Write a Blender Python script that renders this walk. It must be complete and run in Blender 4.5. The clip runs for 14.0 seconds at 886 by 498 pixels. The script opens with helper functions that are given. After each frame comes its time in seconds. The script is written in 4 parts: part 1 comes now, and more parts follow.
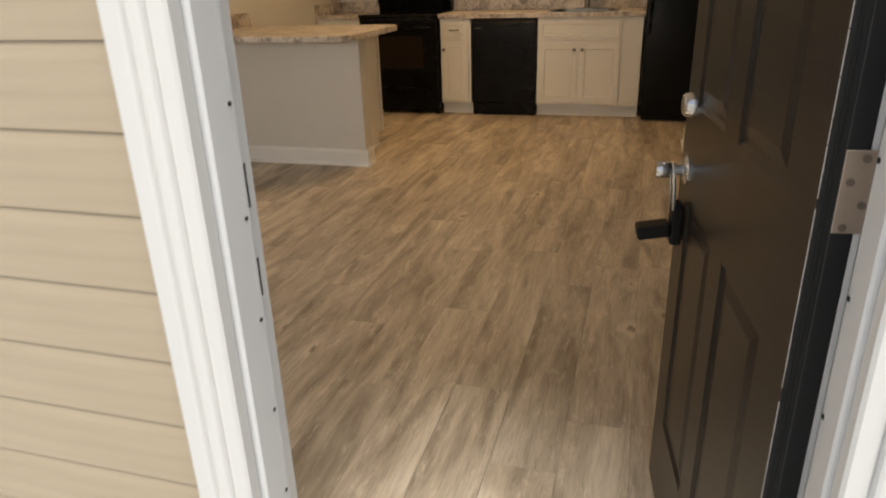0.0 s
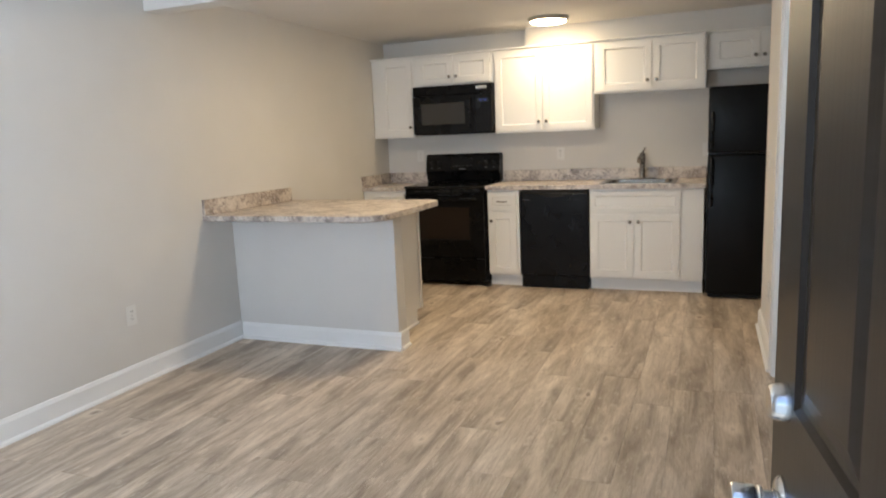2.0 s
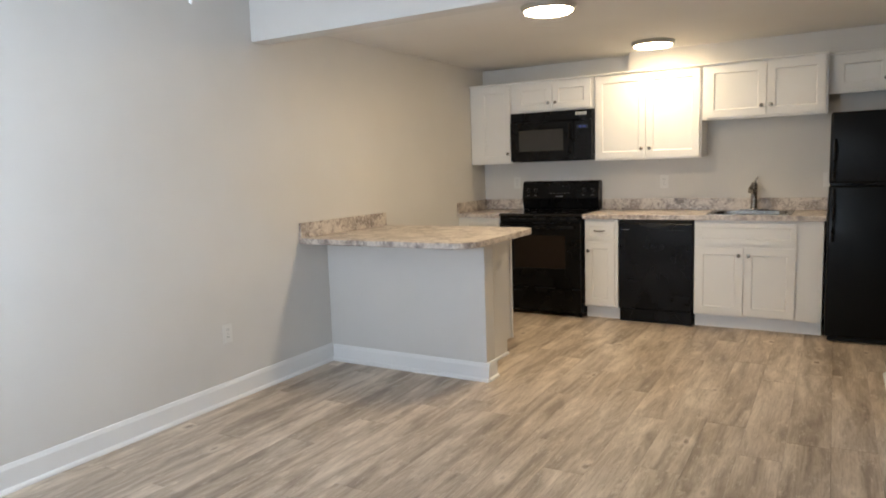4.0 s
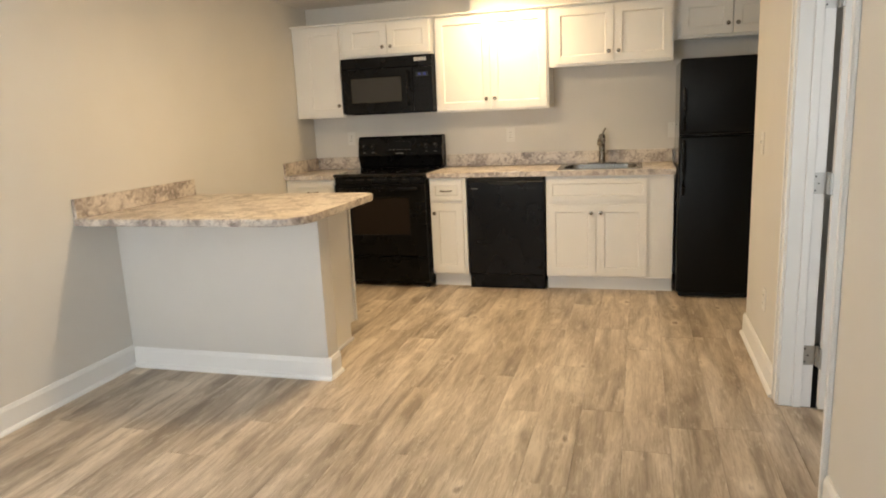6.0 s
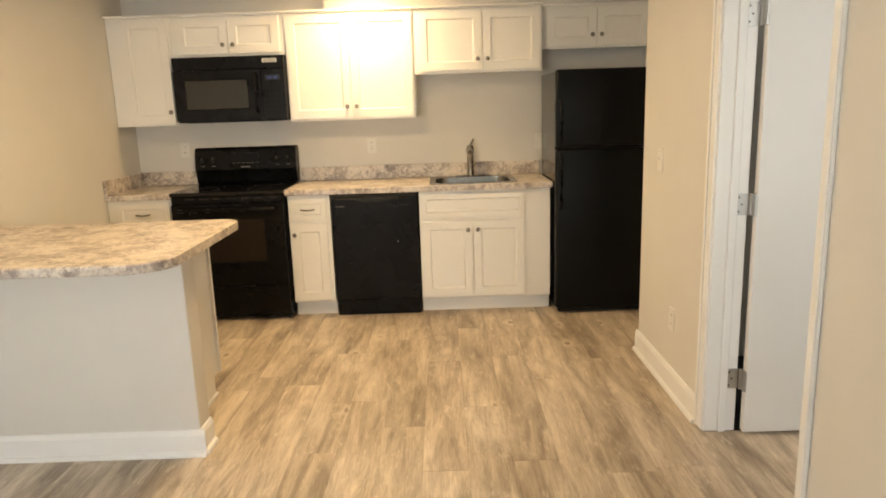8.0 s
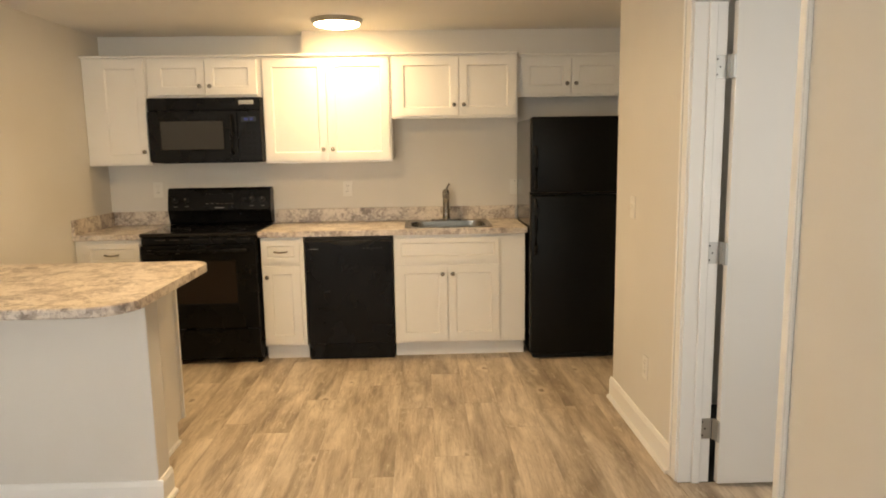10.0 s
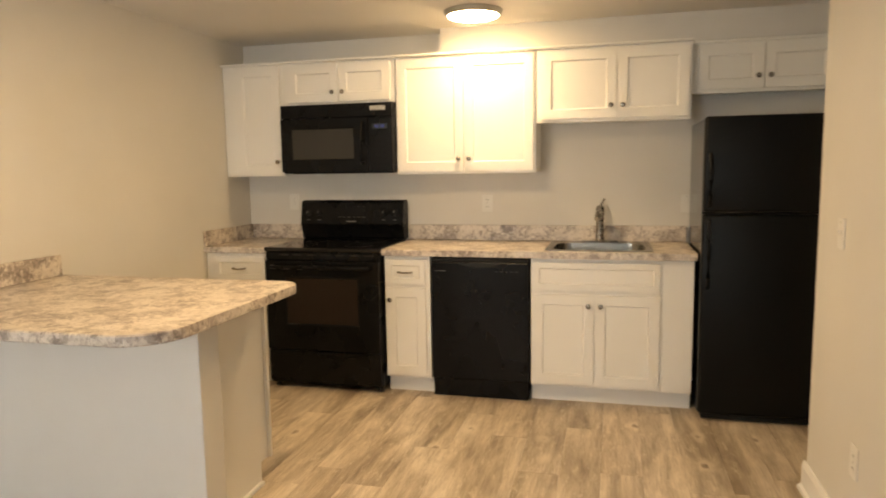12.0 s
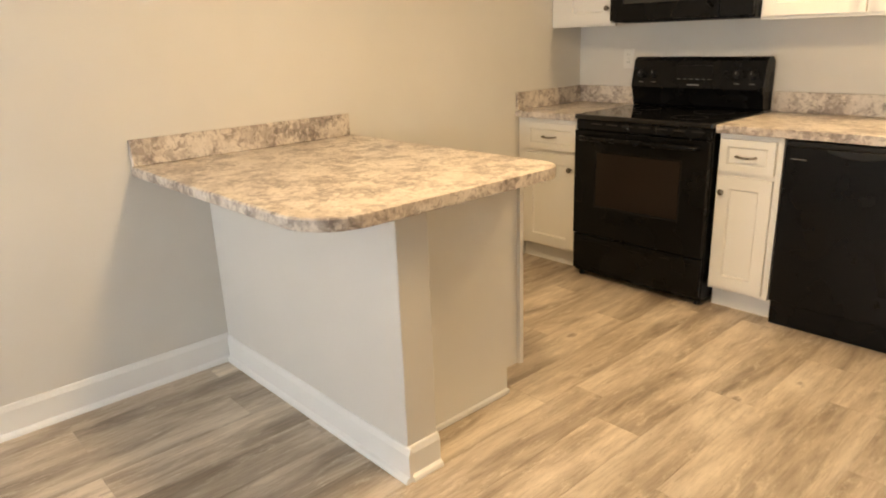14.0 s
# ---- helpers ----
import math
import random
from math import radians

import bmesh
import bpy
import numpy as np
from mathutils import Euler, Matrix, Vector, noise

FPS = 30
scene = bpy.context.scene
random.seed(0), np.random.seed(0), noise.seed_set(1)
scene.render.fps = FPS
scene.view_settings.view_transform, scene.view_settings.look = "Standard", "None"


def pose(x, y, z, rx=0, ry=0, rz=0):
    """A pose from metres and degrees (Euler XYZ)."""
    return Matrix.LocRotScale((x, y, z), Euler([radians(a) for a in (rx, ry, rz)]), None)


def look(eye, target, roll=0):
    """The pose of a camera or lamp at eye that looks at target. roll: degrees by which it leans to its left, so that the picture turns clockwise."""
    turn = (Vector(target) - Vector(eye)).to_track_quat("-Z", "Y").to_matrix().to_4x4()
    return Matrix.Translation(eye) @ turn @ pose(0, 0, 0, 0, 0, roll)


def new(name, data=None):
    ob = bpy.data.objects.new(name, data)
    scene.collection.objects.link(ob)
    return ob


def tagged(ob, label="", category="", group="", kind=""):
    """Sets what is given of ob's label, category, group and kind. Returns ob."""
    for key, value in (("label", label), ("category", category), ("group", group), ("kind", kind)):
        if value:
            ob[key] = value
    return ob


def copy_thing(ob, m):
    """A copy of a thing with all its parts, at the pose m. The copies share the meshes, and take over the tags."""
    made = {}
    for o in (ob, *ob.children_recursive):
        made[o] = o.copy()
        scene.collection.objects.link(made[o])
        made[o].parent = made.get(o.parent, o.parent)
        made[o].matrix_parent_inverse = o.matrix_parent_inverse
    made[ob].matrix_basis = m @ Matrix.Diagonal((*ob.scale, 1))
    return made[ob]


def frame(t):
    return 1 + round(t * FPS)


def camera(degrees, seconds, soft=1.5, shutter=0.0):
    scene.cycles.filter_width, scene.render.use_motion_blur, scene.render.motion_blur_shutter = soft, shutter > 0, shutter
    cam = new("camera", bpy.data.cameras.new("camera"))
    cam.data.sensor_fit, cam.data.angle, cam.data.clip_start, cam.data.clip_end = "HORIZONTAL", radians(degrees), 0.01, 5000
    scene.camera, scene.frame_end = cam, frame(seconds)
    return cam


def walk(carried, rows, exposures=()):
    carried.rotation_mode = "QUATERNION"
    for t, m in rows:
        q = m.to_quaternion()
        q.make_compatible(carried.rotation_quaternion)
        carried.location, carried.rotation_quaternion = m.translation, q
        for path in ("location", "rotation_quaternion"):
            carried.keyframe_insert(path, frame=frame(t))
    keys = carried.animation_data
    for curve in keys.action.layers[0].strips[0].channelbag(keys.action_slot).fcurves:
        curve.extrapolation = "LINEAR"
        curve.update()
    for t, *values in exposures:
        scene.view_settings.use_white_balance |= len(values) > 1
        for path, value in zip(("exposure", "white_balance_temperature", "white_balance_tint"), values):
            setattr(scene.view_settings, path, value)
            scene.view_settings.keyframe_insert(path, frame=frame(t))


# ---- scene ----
cam = camera(66.4, 14.0, 1.8, 0.4)
PATH = [
    (0, (0.055, -0.143, 1.263), (-0.475, 1.632, 0.509), -1.8),
    (0.5, (0.091, 0.008, 1.273), (-0.498, 1.788, 0.579), -2.8),
    (1, (0.102, 0.157, 1.29), (-0.5, 1.964, 0.68), -2.5),
    (1.5, (0.025, 0.315, 1.336), (-0.531, 2.185, 0.897), -2.1),
    (1.8, (0.029, 0.384, 1.354), (-0.635, 2.234, 0.980), -2.4),
    (2, (0.06, 0.396, 1.358), (-0.67, 2.23, 1.033), -2.4),
    (2.5, (0.107, 0.438, 1.371), (-0.783, 2.215, 1.15), -2.3),
    (2.7, (0.106, 0.452, 1.371), (-0.874, 2.188, 1.215), -2.7),
    (4.8, (-0.016, 0.567, 1.351), (-0.953, 2.297, 0.99), -1.0),
    (5, (-0.071, 0.598, 1.349), (-0.896, 2.375, 0.946), -0.2),
    (5.5, (-0.147, 0.756, 1.345), (-0.798, 2.595, 0.906), -0.5),
    (6, (-0.225, 1.127, 1.373), (-0.777, 3.009, 0.978), -2.6),
    (6.5, (-0.324, 1.347, 1.427), (-0.806, 3.235, 0.979), -1.8),
    (6.8, (-0.460, 1.434, 1.432), (-0.738, 3.372, 1.021), -1.6),
    (7, (-0.602, 1.493, 1.439), (-0.749, 3.449, 1.05), -2.9),
    (7.2, (-0.709, 1.529, 1.448), (-0.768, 3.487, 1.043), -2.2),
    (9.3, (-0.727, 1.541, 1.44), (-0.691, 3.497, 1.025), -1.1),
    (9.5, (-0.723, 1.536, 1.447), (-0.669, 3.495, 1.045), -0.1),
    (9.8, (-0.745, 1.552, 1.430), (-0.651, 3.530, 1.149), -0.2),
    (10, (-0.692, 1.568, 1.451), (-0.631, 3.546, 1.16), -0.9),
    (10.5, (-0.519, 1.651, 1.427), (-0.697, 3.629, 1.188), 0.1),
    (11, (-0.442, 1.753, 1.414), (-0.759, 3.712, 1.161), -0.4),
    (11.5, (-0.465, 2.014, 1.411), (-0.808, 3.969, 1.163), -0.3),
    (12, (-0.424, 2.242, 1.404), (-0.91, 4.168, 1.168), -0.9),
    (12.5, (-0.244, 2.516, 1.433), (-1.02, 4.333, 1.127), 1.0),
    (13, (-0.288, 2.696, 1.387), (-1.383, 4.319, 0.978), 0.8),
    (13.2, (-0.335, 2.789, 1.375), (-1.554, 4.297, 0.883), 0.6),
    (13.5, (-0.371, 2.89, 1.365), (-1.665, 4.289, 0.756), -0.3),
    (14, (-0.335, 3.092, 1.356), (-1.748, 4.372, 0.753), -2.1),
]
EXPOSURES = [(0.0, 0.0, 9000, 17), (0.5, 0.36, 9800, 21), (1.0, 0.95, 11000, 24), (1.5, 0.88, 8400, 16), (2.0, 0.88, 5950, 10), (2.7, 0.93, 5850, 10),
             (4.8, 0.80, 6400, 10), (5.5, 0.97, 6900, 10), (6.5, 1.20, 7200, 10), (9.5, 1.24, 8250, 11), (10.0, 1.06, 8200, 12), (11.0, 1.03, 8150, 12),
             (12.5, 1.08, 7950, 12), (13.5, 1.17, 7600, 12), (14.0, 1.30, 7450, 12)]
walk(cam, [(t, look(eye, target, roll)) for t, eye, target, roll in PATH], EXPOSURES)

# ---- plan, in metres ----
LEFT, RIGHT, FRONT, BACK = -3.05, 0.40, 0.65, 6.80      # inner faces of the room
CEIL_K, CEIL_L, BEAM_Y, BEAM_Z = 2.305, 2.44, 3.63, 2.16  # ceilings and the beam between them
WALL_END, ALCOVE = 5.32, 0.82                            # end of the right wall, fridge alcove
OPEN_A, OPEN_B, OPEN_H = 3.52, 4.32, 2.03                # inner doorway in the right wall
DOOR_L, DOOR_R, DOOR_H = -0.46, 0.311, 2.05              # entry doorway
WIN = (-2.62, -1.12, 0.95, 2.05)                         # front window
CTOP = 0.914

# ---- light ----
world = bpy.data.worlds.new("sky")
scene.world = world
world.use_nodes = True
wn = world.node_tree.nodes
sky = wn.new("ShaderNodeTexSky")
sky.sky_type, sky.sun_disc = "NISHITA", False
sky.sun_elevation, sky.sun_rotation = radians(67.9), radians(157.8)
wn["Background"].inputs["Strength"].default_value = 0.15
world.node_tree.links.new(sky.outputs[0], wn["Background"].inputs["Color"])

sun = new("sun", bpy.data.lights.new("sun", "SUN"))
sun.data.energy, sun.data.angle, sun.data.color = 5.0, radians(25), (0.72, 0.87, 1.0)
sun.matrix_world = look((1.15, -2.8, 7.4), (0, 0, 0))


def area_lamp(name, m, sx, sy, watts, colour):
    ob = new(name, bpy.data.lights.new(name, "AREA"))
    ob.data.shape, ob.data.size, ob.data.size_y = "RECTANGLE", sx, sy
    ob.data.energy, ob.data.color = watts, colour
    ob.matrix_world = m
    return ob


area_lamp("window_daylight", look(((WIN[0] + WIN[1]) / 2, 0.50, 1.26), ((WIN[0] + WIN[1]) / 2 - 1.1, 3.0, 2.75)),
          1.0, 0.55, 20, (0.78, 0.89, 1.0))
# added fill lamp that brightens the open inner door, its source unseen
area_lamp("side_room_fill", look((1.35, 2.50, 1.45), (1.2, 4.3, 1.2)), 0.8, 1.1, 5, (0.88, 0.94, 1.0))
WARM = (1.0, 0.75, 0.44)


# ---- materials ----
def material(name, colour=(0.8, 0.8, 0.8), rough=0.5, metal=0.0, spec=0.5):
    m = bpy.data.materials.new(name)
    m.use_nodes = True
    b = m.node_tree.nodes["Principled BSDF"]
    b.inputs["Base Color"].default_value = (*colour, 1)
    b.inputs["Roughness"].default_value, b.inputs["Metallic"].default_value = rough, metal
    b.inputs["Specular IOR Level"].default_value = spec
    return m, m.node_tree.nodes, m.node_tree.links, b


def noise_node(n, l, scale, detail=4, stretch=None, rough=0.5, coord="Object", distortion=0.0, vec=None):
    t = n.new("ShaderNodeTexNoise")
    t.inputs["Scale"].default_value, t.inputs["Detail"].default_value = scale, detail
    t.inputs["Roughness"].default_value, t.inputs["Distortion"].default_value = rough, distortion
    if vec is None:
        c = n.new("ShaderNodeTexCoord")
        vec = c.outputs[coord]
    if stretch:
        mp = n.new("ShaderNodeMapping")
        mp.inputs["Scale"].default_value = stretch
        l.new(vec, mp.inputs["Vector"])
        vec = mp.outputs[0]
    l.new(vec, t.inputs["Vector"])
    return t


def ramp(n, l, src, stops):
    r = n.new("ShaderNodeValToRGB")
    e = r.color_ramp.elements
    while len(e) < len(stops):
        e.new(0.5)
    for el, (p, c) in zip(e, stops):
        el.position, el.color = p, (*c, 1)
    l.new(src, r.inputs[0])
    return r


def mix(n, l, fac, a, b, mode="MIX"):
    m = n.new("ShaderNodeMix")
    m.data_type, m.blend_type = "RGBA", mode
    if isinstance(fac, float):
        m.inputs[0].default_value = fac
    else:
        l.new(fac, m.inputs[0])
    for s, k in ((a, 6), (b, 7)):
        if isinstance(s, tuple):
            m.inputs[k].default_value = (*s, 1)
        else:
            l.new(s, m.inputs[k])
    return m.outputs[2]


def bump(n, l, b, src, strength, dist):
    u = n.new("ShaderNodeBump")
    u.inputs["Strength"].default_value, u.inputs["Distance"].default_value = strength, dist
    l.new(src, u.inputs["Height"])
    l.new(u.outputs[0], b.inputs["Normal"])


def painted(name, colour, rough, grain=120, depth=0.0008, vary=0.06, strength=0.4):
    """Paint with a fine roller grain and faint broad unevenness."""
    m, n, l, b = material(name, colour, rough)
    big = noise_node(n, l, 1.7, 3)
    dark = tuple(c * (1 - vary) for c in colour)
    r = ramp(n, l, big.outputs[0], [(0.3, dark), (0.7, colour)])
    l.new(r.outputs[0], b.inputs["Base Color"])
    g = noise_node(n, l, grain, 3)
    bump(n, l, b, g.outputs[0], strength, depth)
    rr = n.new("ShaderNodeMapRange")
    rr.inputs[3].default_value, rr.inputs[4].default_value = rough - 0.06, rough + 0.08
    l.new(noise_node(n, l, 6, 4).outputs[0], rr.inputs[0])
    l.new(rr.outputs[0], b.inputs["Roughness"])
    return m


WALL = painted("wall_paint", (0.675, 0.655, 0.62), 0.6)
CEILING = painted("ceiling_paint", (0.74, 0.72, 0.69), 0.8, 60, 0.002, 0.04)
TRIM = painted("trim_paint", (0.82, 0.82, 0.81), 0.38, 40, 0.0003, 0.03)
CABINET = painted("cabinet_paint", (0.81, 0.795, 0.755), 0.36, 50, 0.0003, 0.03)
JAMB = painted("jamb_paint", (0.82, 0.83, 0.84), 0.4, 60, 0.0004, 0.05)
DOOR_WHITE = painted("white_door_paint", (0.80, 0.79, 0.77), 0.42, 90, 0.0004, 0.03)
PLASTIC_W = painted("white_plastic", (0.74, 0.73, 0.70), 0.35, 30, 0.0001, 0.02)


def black_gloss(name, colour, rough, grain=0.0, spec=0.16):
    m, n, l, b = material(name, colour, rough, 0.0, spec)
    g = noise_node(n, l, 5, 5)
    rr = n.new("ShaderNodeMapRange")
    rr.inputs[3].default_value, rr.inputs[4].default_value = rough * 0.8, rough * 1.3
    l.new(g.outputs[0], rr.inputs[0])
    l.new(rr.outputs[0], b.inputs["Roughness"])
    if grain:
        bump(n, l, b, noise_node(n, l, 260, 2).outputs[0], 0.35, grain)
    return m


BLACK = black_gloss("black_enamel", (0.004, 0.004, 0.0045), 0.26)
BLACK_FRIDGE = black_gloss("black_textured_steel", (0.004, 0.0045, 0.005), 0.30, 0.0005)
BLACK_SIDE = black_gloss("black_side_steel", (0.006, 0.006, 0.006), 0.10, 0.0, 0.55)
BLACK_PLASTIC = black_gloss("black_plastic", (0.012, 0.012, 0.012), 0.45)
BLACK_GLASS = black_gloss("black_glass", (0.006, 0.006, 0.007), 0.06, 0.0, 0.5)
OVEN_GLASS = black_gloss("smoked_oven_glass", (0.020, 0.014, 0.011), 0.07)
MW_GLASS = black_gloss("microwave_screen", (0.045, 0.044, 0.042), 0.22)
RUBBER = black_gloss("black_rubber", (0.02, 0.02, 0.02), 0.6)
GREY_PRINT = material("grey_print", (0.16, 0.16, 0.16), 0.5)[0]
LABEL_W = material("pale_sticker", (0.62, 0.61, 0.57), 0.5)[0]
DARK_GAP = material("dark_recess", (0.02, 0.018, 0.016), 0.8)[0]


def metal_mat(name, colour, rough, stretch=None):
    m, n, l, b = material(name, colour, rough, 1.0)
    g = noise_node(n, l, 60, 3, stretch)
    rr = n.new("ShaderNodeMapRange")
    rr.inputs[3].default_value, rr.inputs[4].default_value = rough * 0.75, rough * 1.4
    l.new(g.outputs[0], rr.inputs[0])
    l.new(rr.outputs[0], b.inputs["Roughness"])
    return m


NICKEL = metal_mat("brushed_nickel", (0.27, 0.245, 0.215), 0.25)
CHROME = metal_mat("satin_chrome", (0.72, 0.72, 0.72), 0.22)
STEEL = metal_mat("stainless_steel", (0.24, 0.23, 0.21), 0.24, (1, 12, 12))
HINGE = metal_mat("hinge_steel", (0.60, 0.49, 0.41), 0.5)
SATIN_STEEL = metal_mat("satin_grey_steel", (0.50, 0.50, 0.49), 0.4)
HINGE_SCREW = metal_mat("hinge_screw", (0.34, 0.28, 0.24), 0.45)


def laminate():
    m, n, l, b = material("mottled_laminate", (0.5, 0.42, 0.34), 0.32)
    c = n.new("ShaderNodeTexCoord")
    warp = noise_node(n, l, 24, 4, vec=c.outputs["Object"])
    add = n.new("ShaderNodeVectorMath")
    add.operation = "MULTIPLY_ADD"
    l.new(warp.outputs["Color"], add.inputs[0])
    add.inputs[1].default_value = (0.05, 0.05, 0.05)
    l.new(c.outputs["Object"], add.inputs[2])
    a = noise_node(n, l, 10.5, 9, vec=add.outputs[0], rough=0.70, distortion=0.3)
    chip = n.new("ShaderNodeTexVoronoi")
    chip.inputs["Scale"].default_value = 62
    l.new(add.outputs[0], chip.inputs["Vector"])
    both = mix(n, l, 0.12, a.outputs["Color"], chip.outputs["Color"])
    value = n.new("ShaderNodeSeparateColor")
    l.new(both, value.inputs[0])
    base = ramp(n, l, value.outputs[0], [(0.37, (0.225, 0.188, 0.166)), (0.435, (0.36, 0.302, 0.265)), (0.485, (0.50, 0.435, 0.385)), (0.545, (0.65, 0.585, 0.515)), (0.61, (0.71, 0.648, 0.578)), (0.70, (0.56, 0.485, 0.425))])
    g = noise_node(n, l, 7, 7, vec=add.outputs[0], rough=0.6, distortion=0.5)
    grey = ramp(n, l, g.outputs[0], [(0.50, (0, 0, 0)), (0.66, (0.5, 0.5, 0.5))])
    col = mix(n, l, grey.outputs[0], base.outputs[0], (0.44, 0.375, 0.325))
    sp = noise_node(n, l, 75, 5, vec=c.outputs["Object"], rough=0.6)
    speck = ramp(n, l, sp.outputs[0], [(0.33, (0.22, 0.19, 0.17)), (0.43, (1, 1, 1))])
    col = mix(n, l, 0.45, col, speck.outputs[0], "MULTIPLY")
    l.new(col, b.inputs["Base Color"])
    bump(n, l, b, noise_node(n, l, 180, 3).outputs[0], 0.15, 0.0004)
    return m


LAMINATE = laminate()


def plank_wood():
    m, n, l, b = material("oak_vinyl", (0.4, 0.3, 0.2), 0.42)
    c, info = n.new("ShaderNodeTexCoord"), n.new("ShaderNodeObjectInfo")
    shift = n.new("ShaderNodeVectorMath")
    shift.operation = "MULTIPLY_ADD"
    l.new(info.outputs["Random"], shift.inputs[0])
    shift.inputs[1].default_value = (37, 53, 11)
    l.new(c.outputs["Object"], shift.inputs[2])
    v = shift.outputs[0]
    broad = noise_node(n, l, 1.0, 5, (8.5, 1.3, 1), 0.60, vec=v, distortion=0.7)
    streak = noise_node(n, l, 1.0, 7, (24, 2.4, 1), 0.70, vec=v, distortion=0.35)
    fine = noise_node(n, l, 1.0, 6, (130, 9.0, 1), 0.65, vec=v)
    fleck = noise_node(n, l, 1.0, 8, (30, 7.5, 1), 0.76, vec=v)
    base = ramp(n, l, broad.outputs[0], [(0.34, (0.280, 0.219, 0.160)), (0.45, (0.415, 0.335, 0.252)), (0.55, (0.520, 0.430, 0.332)), (0.68, (0.66, 0.565, 0.450))])
    dark = ramp(n, l, streak.outputs[0], [(0.34, (0.69, 0.66, 0.63)), (0.46, (0.89, 0.875, 0.86)), (0.57, (1, 1, 1))])
    col = mix(n, l, 0.85, base.outputs[0], dark.outputs[0], "MULTIPLY")
    grain = ramp(n, l, fine.outputs[0], [(0.32, (0.72, 0.69, 0.66)), (0.52, (1, 1, 1))])
    col = mix(n, l, 0.8, col, grain.outputs[0], "MULTIPLY")
    pale = ramp(n, l, fleck.outputs[0], [(0.54, (0, 0, 0)), (0.69, (0.58, 0.58, 0.58))])
    col = mix(n, l, pale.outputs[0], col, (0.73, 0.635, 0.51))
    scar = ramp(n, l, fleck.outputs[0], [(0.31, (0.38, 0.38, 0.38)), (0.40, (0, 0, 0))])
    col = mix(n, l, scar.outputs[0], col, (0.20, 0.148, 0.105))
    kn = n.new("ShaderNodeTexVoronoi")
    kn.inputs["Scale"].default_value = 1.0
    mp = n.new("ShaderNodeMapping")
    mp.inputs["Scale"].default_value = (5.0, 2.8, 1)
    warp = n.new("ShaderNodeVectorMath")
    warp.operation = "MULTIPLY_ADD"
    l.new(fleck.outputs["Color"], warp.inputs[0])
    warp.inputs[1].default_value = (0.075, 0.15, 0)
    l.new(v, warp.inputs[2])
    l.new(warp.outputs[0], mp.inputs["Vector"])
    l.new(mp.outputs[0], kn.inputs["Vector"])
    knot = ramp(n, l, kn.outputs["Distance"], [(0.02, (0.85, 0.85, 0.85)), (0.06, (0.50, 0.50, 0.50)), (0.10, (0, 0, 0))])
    pick = ramp(n, l, kn.outputs["Color"], [(0.44, (0, 0, 0)), (0.48, (1, 1, 1))])
    halo = ramp(n, l, kn.outputs["Distance"], [(0.06, (0, 0, 0)), (0.11, (0.45, 0.45, 0.45)), (0.24, (0, 0, 0))])
    ring = mix(n, l, 1.0, halo.outputs[0], pick.outputs[0], "MULTIPLY")
    col = mix(n, l, ring, col, (0.74, 0.64, 0.51))
    spot = mix(n, l, 1.0, knot.outputs[0], pick.outputs[0], "MULTIPLY")
    col = mix(n, l, spot, col, (0.15, 0.10, 0.068))
    tone = n.new("ShaderNodeMapRange")
    tone.inputs[3].default_value, tone.inputs[4].default_value = 0.98, 1.16
    l.new(info.outputs["Random"], tone.inputs[0])
    hsv = n.new("ShaderNodeHueSaturation")
    hsv.inputs["Saturation"].default_value = 0.90
    l.new(tone.outputs[0], hsv.inputs["Value"])
    l.new(col, hsv.inputs["Color"])
    l.new(hsv.outputs[0], b.inputs["Base Color"])
    bump(n, l, b, fine.outputs[0], 0.25, 0.0008)
    rr = n.new("ShaderNodeMapRange")
    rr.inputs[3].default_value, rr.inputs[4].default_value = 0.36, 0.55
    l.new(streak.outputs[0], rr.inputs[0])
    l.new(rr.outputs[0], b.inputs["Roughness"])
    return m


PLANK = plank_wood()


def door_brown():
    m, n, l, b = material("dark_brown_paint", (0.016, 0.012, 0.009), 0.31, 0.0, 0.28)
    w = noise_node(n, l, 1.0, 5, (4, 60, 60))
    g = noise_node(n, l, 1.0, 5, (160, 160, 5))
    bump(n, l, b, g.outputs[0], 0.25, 0.0006)
    r = ramp(n, l, w.outputs[0], [(0.3, (0.018, 0.0145, 0.0125)), (0.7, (0.027, 0.022, 0.019))])
    l.new(r.outputs[0], b.inputs["Base Color"])
    return m


DOOR_BROWN = door_brown()
DOOR_EDGE = painted("worn_black_edge", (0.018, 0.020, 0.022), 0.4, 30, 0.0008, 0.4)
BARE_WOOD = material("bare_wood", (0.25, 0.18, 0.12), 0.8)[0]
SCUFF_DARK = material("dull_grey_line", (0.05, 0.05, 0.05), 0.6)[0]
SCUFF = material("scuffed_primer", (0.46, 0.44, 0.42), 0.6)[0]


def siding_mat():
    m, n, l, b = material("beige_vinyl", (0.52, 0.42, 0.31), 0.5)
    g = noise_node(n, l, 1.0, 5, (3, 60, 60))
    r = ramp(n, l, g.outputs[0], [(0.3, (0.50, 0.40, 0.29)), (0.7, (0.56, 0.455, 0.335))])
    l.new(r.outputs[0], b.inputs["Base Color"])
    bump(n, l, b, g.outputs[0], 0.3, 0.0008)
    return m


SIDING = siding_mat()
CONCRETE = painted("concrete", (0.36, 0.35, 0.33), 0.85, 40, 0.004, 0.25)


def glow(name, colour, strength):
    m, n, l, b = material(name, (0.85, 0.83, 0.78), 0.4)
    b.inputs["Emission Color"].default_value = (*colour, 1)
    b.inputs["Emission Strength"].default_value = strength
    return m


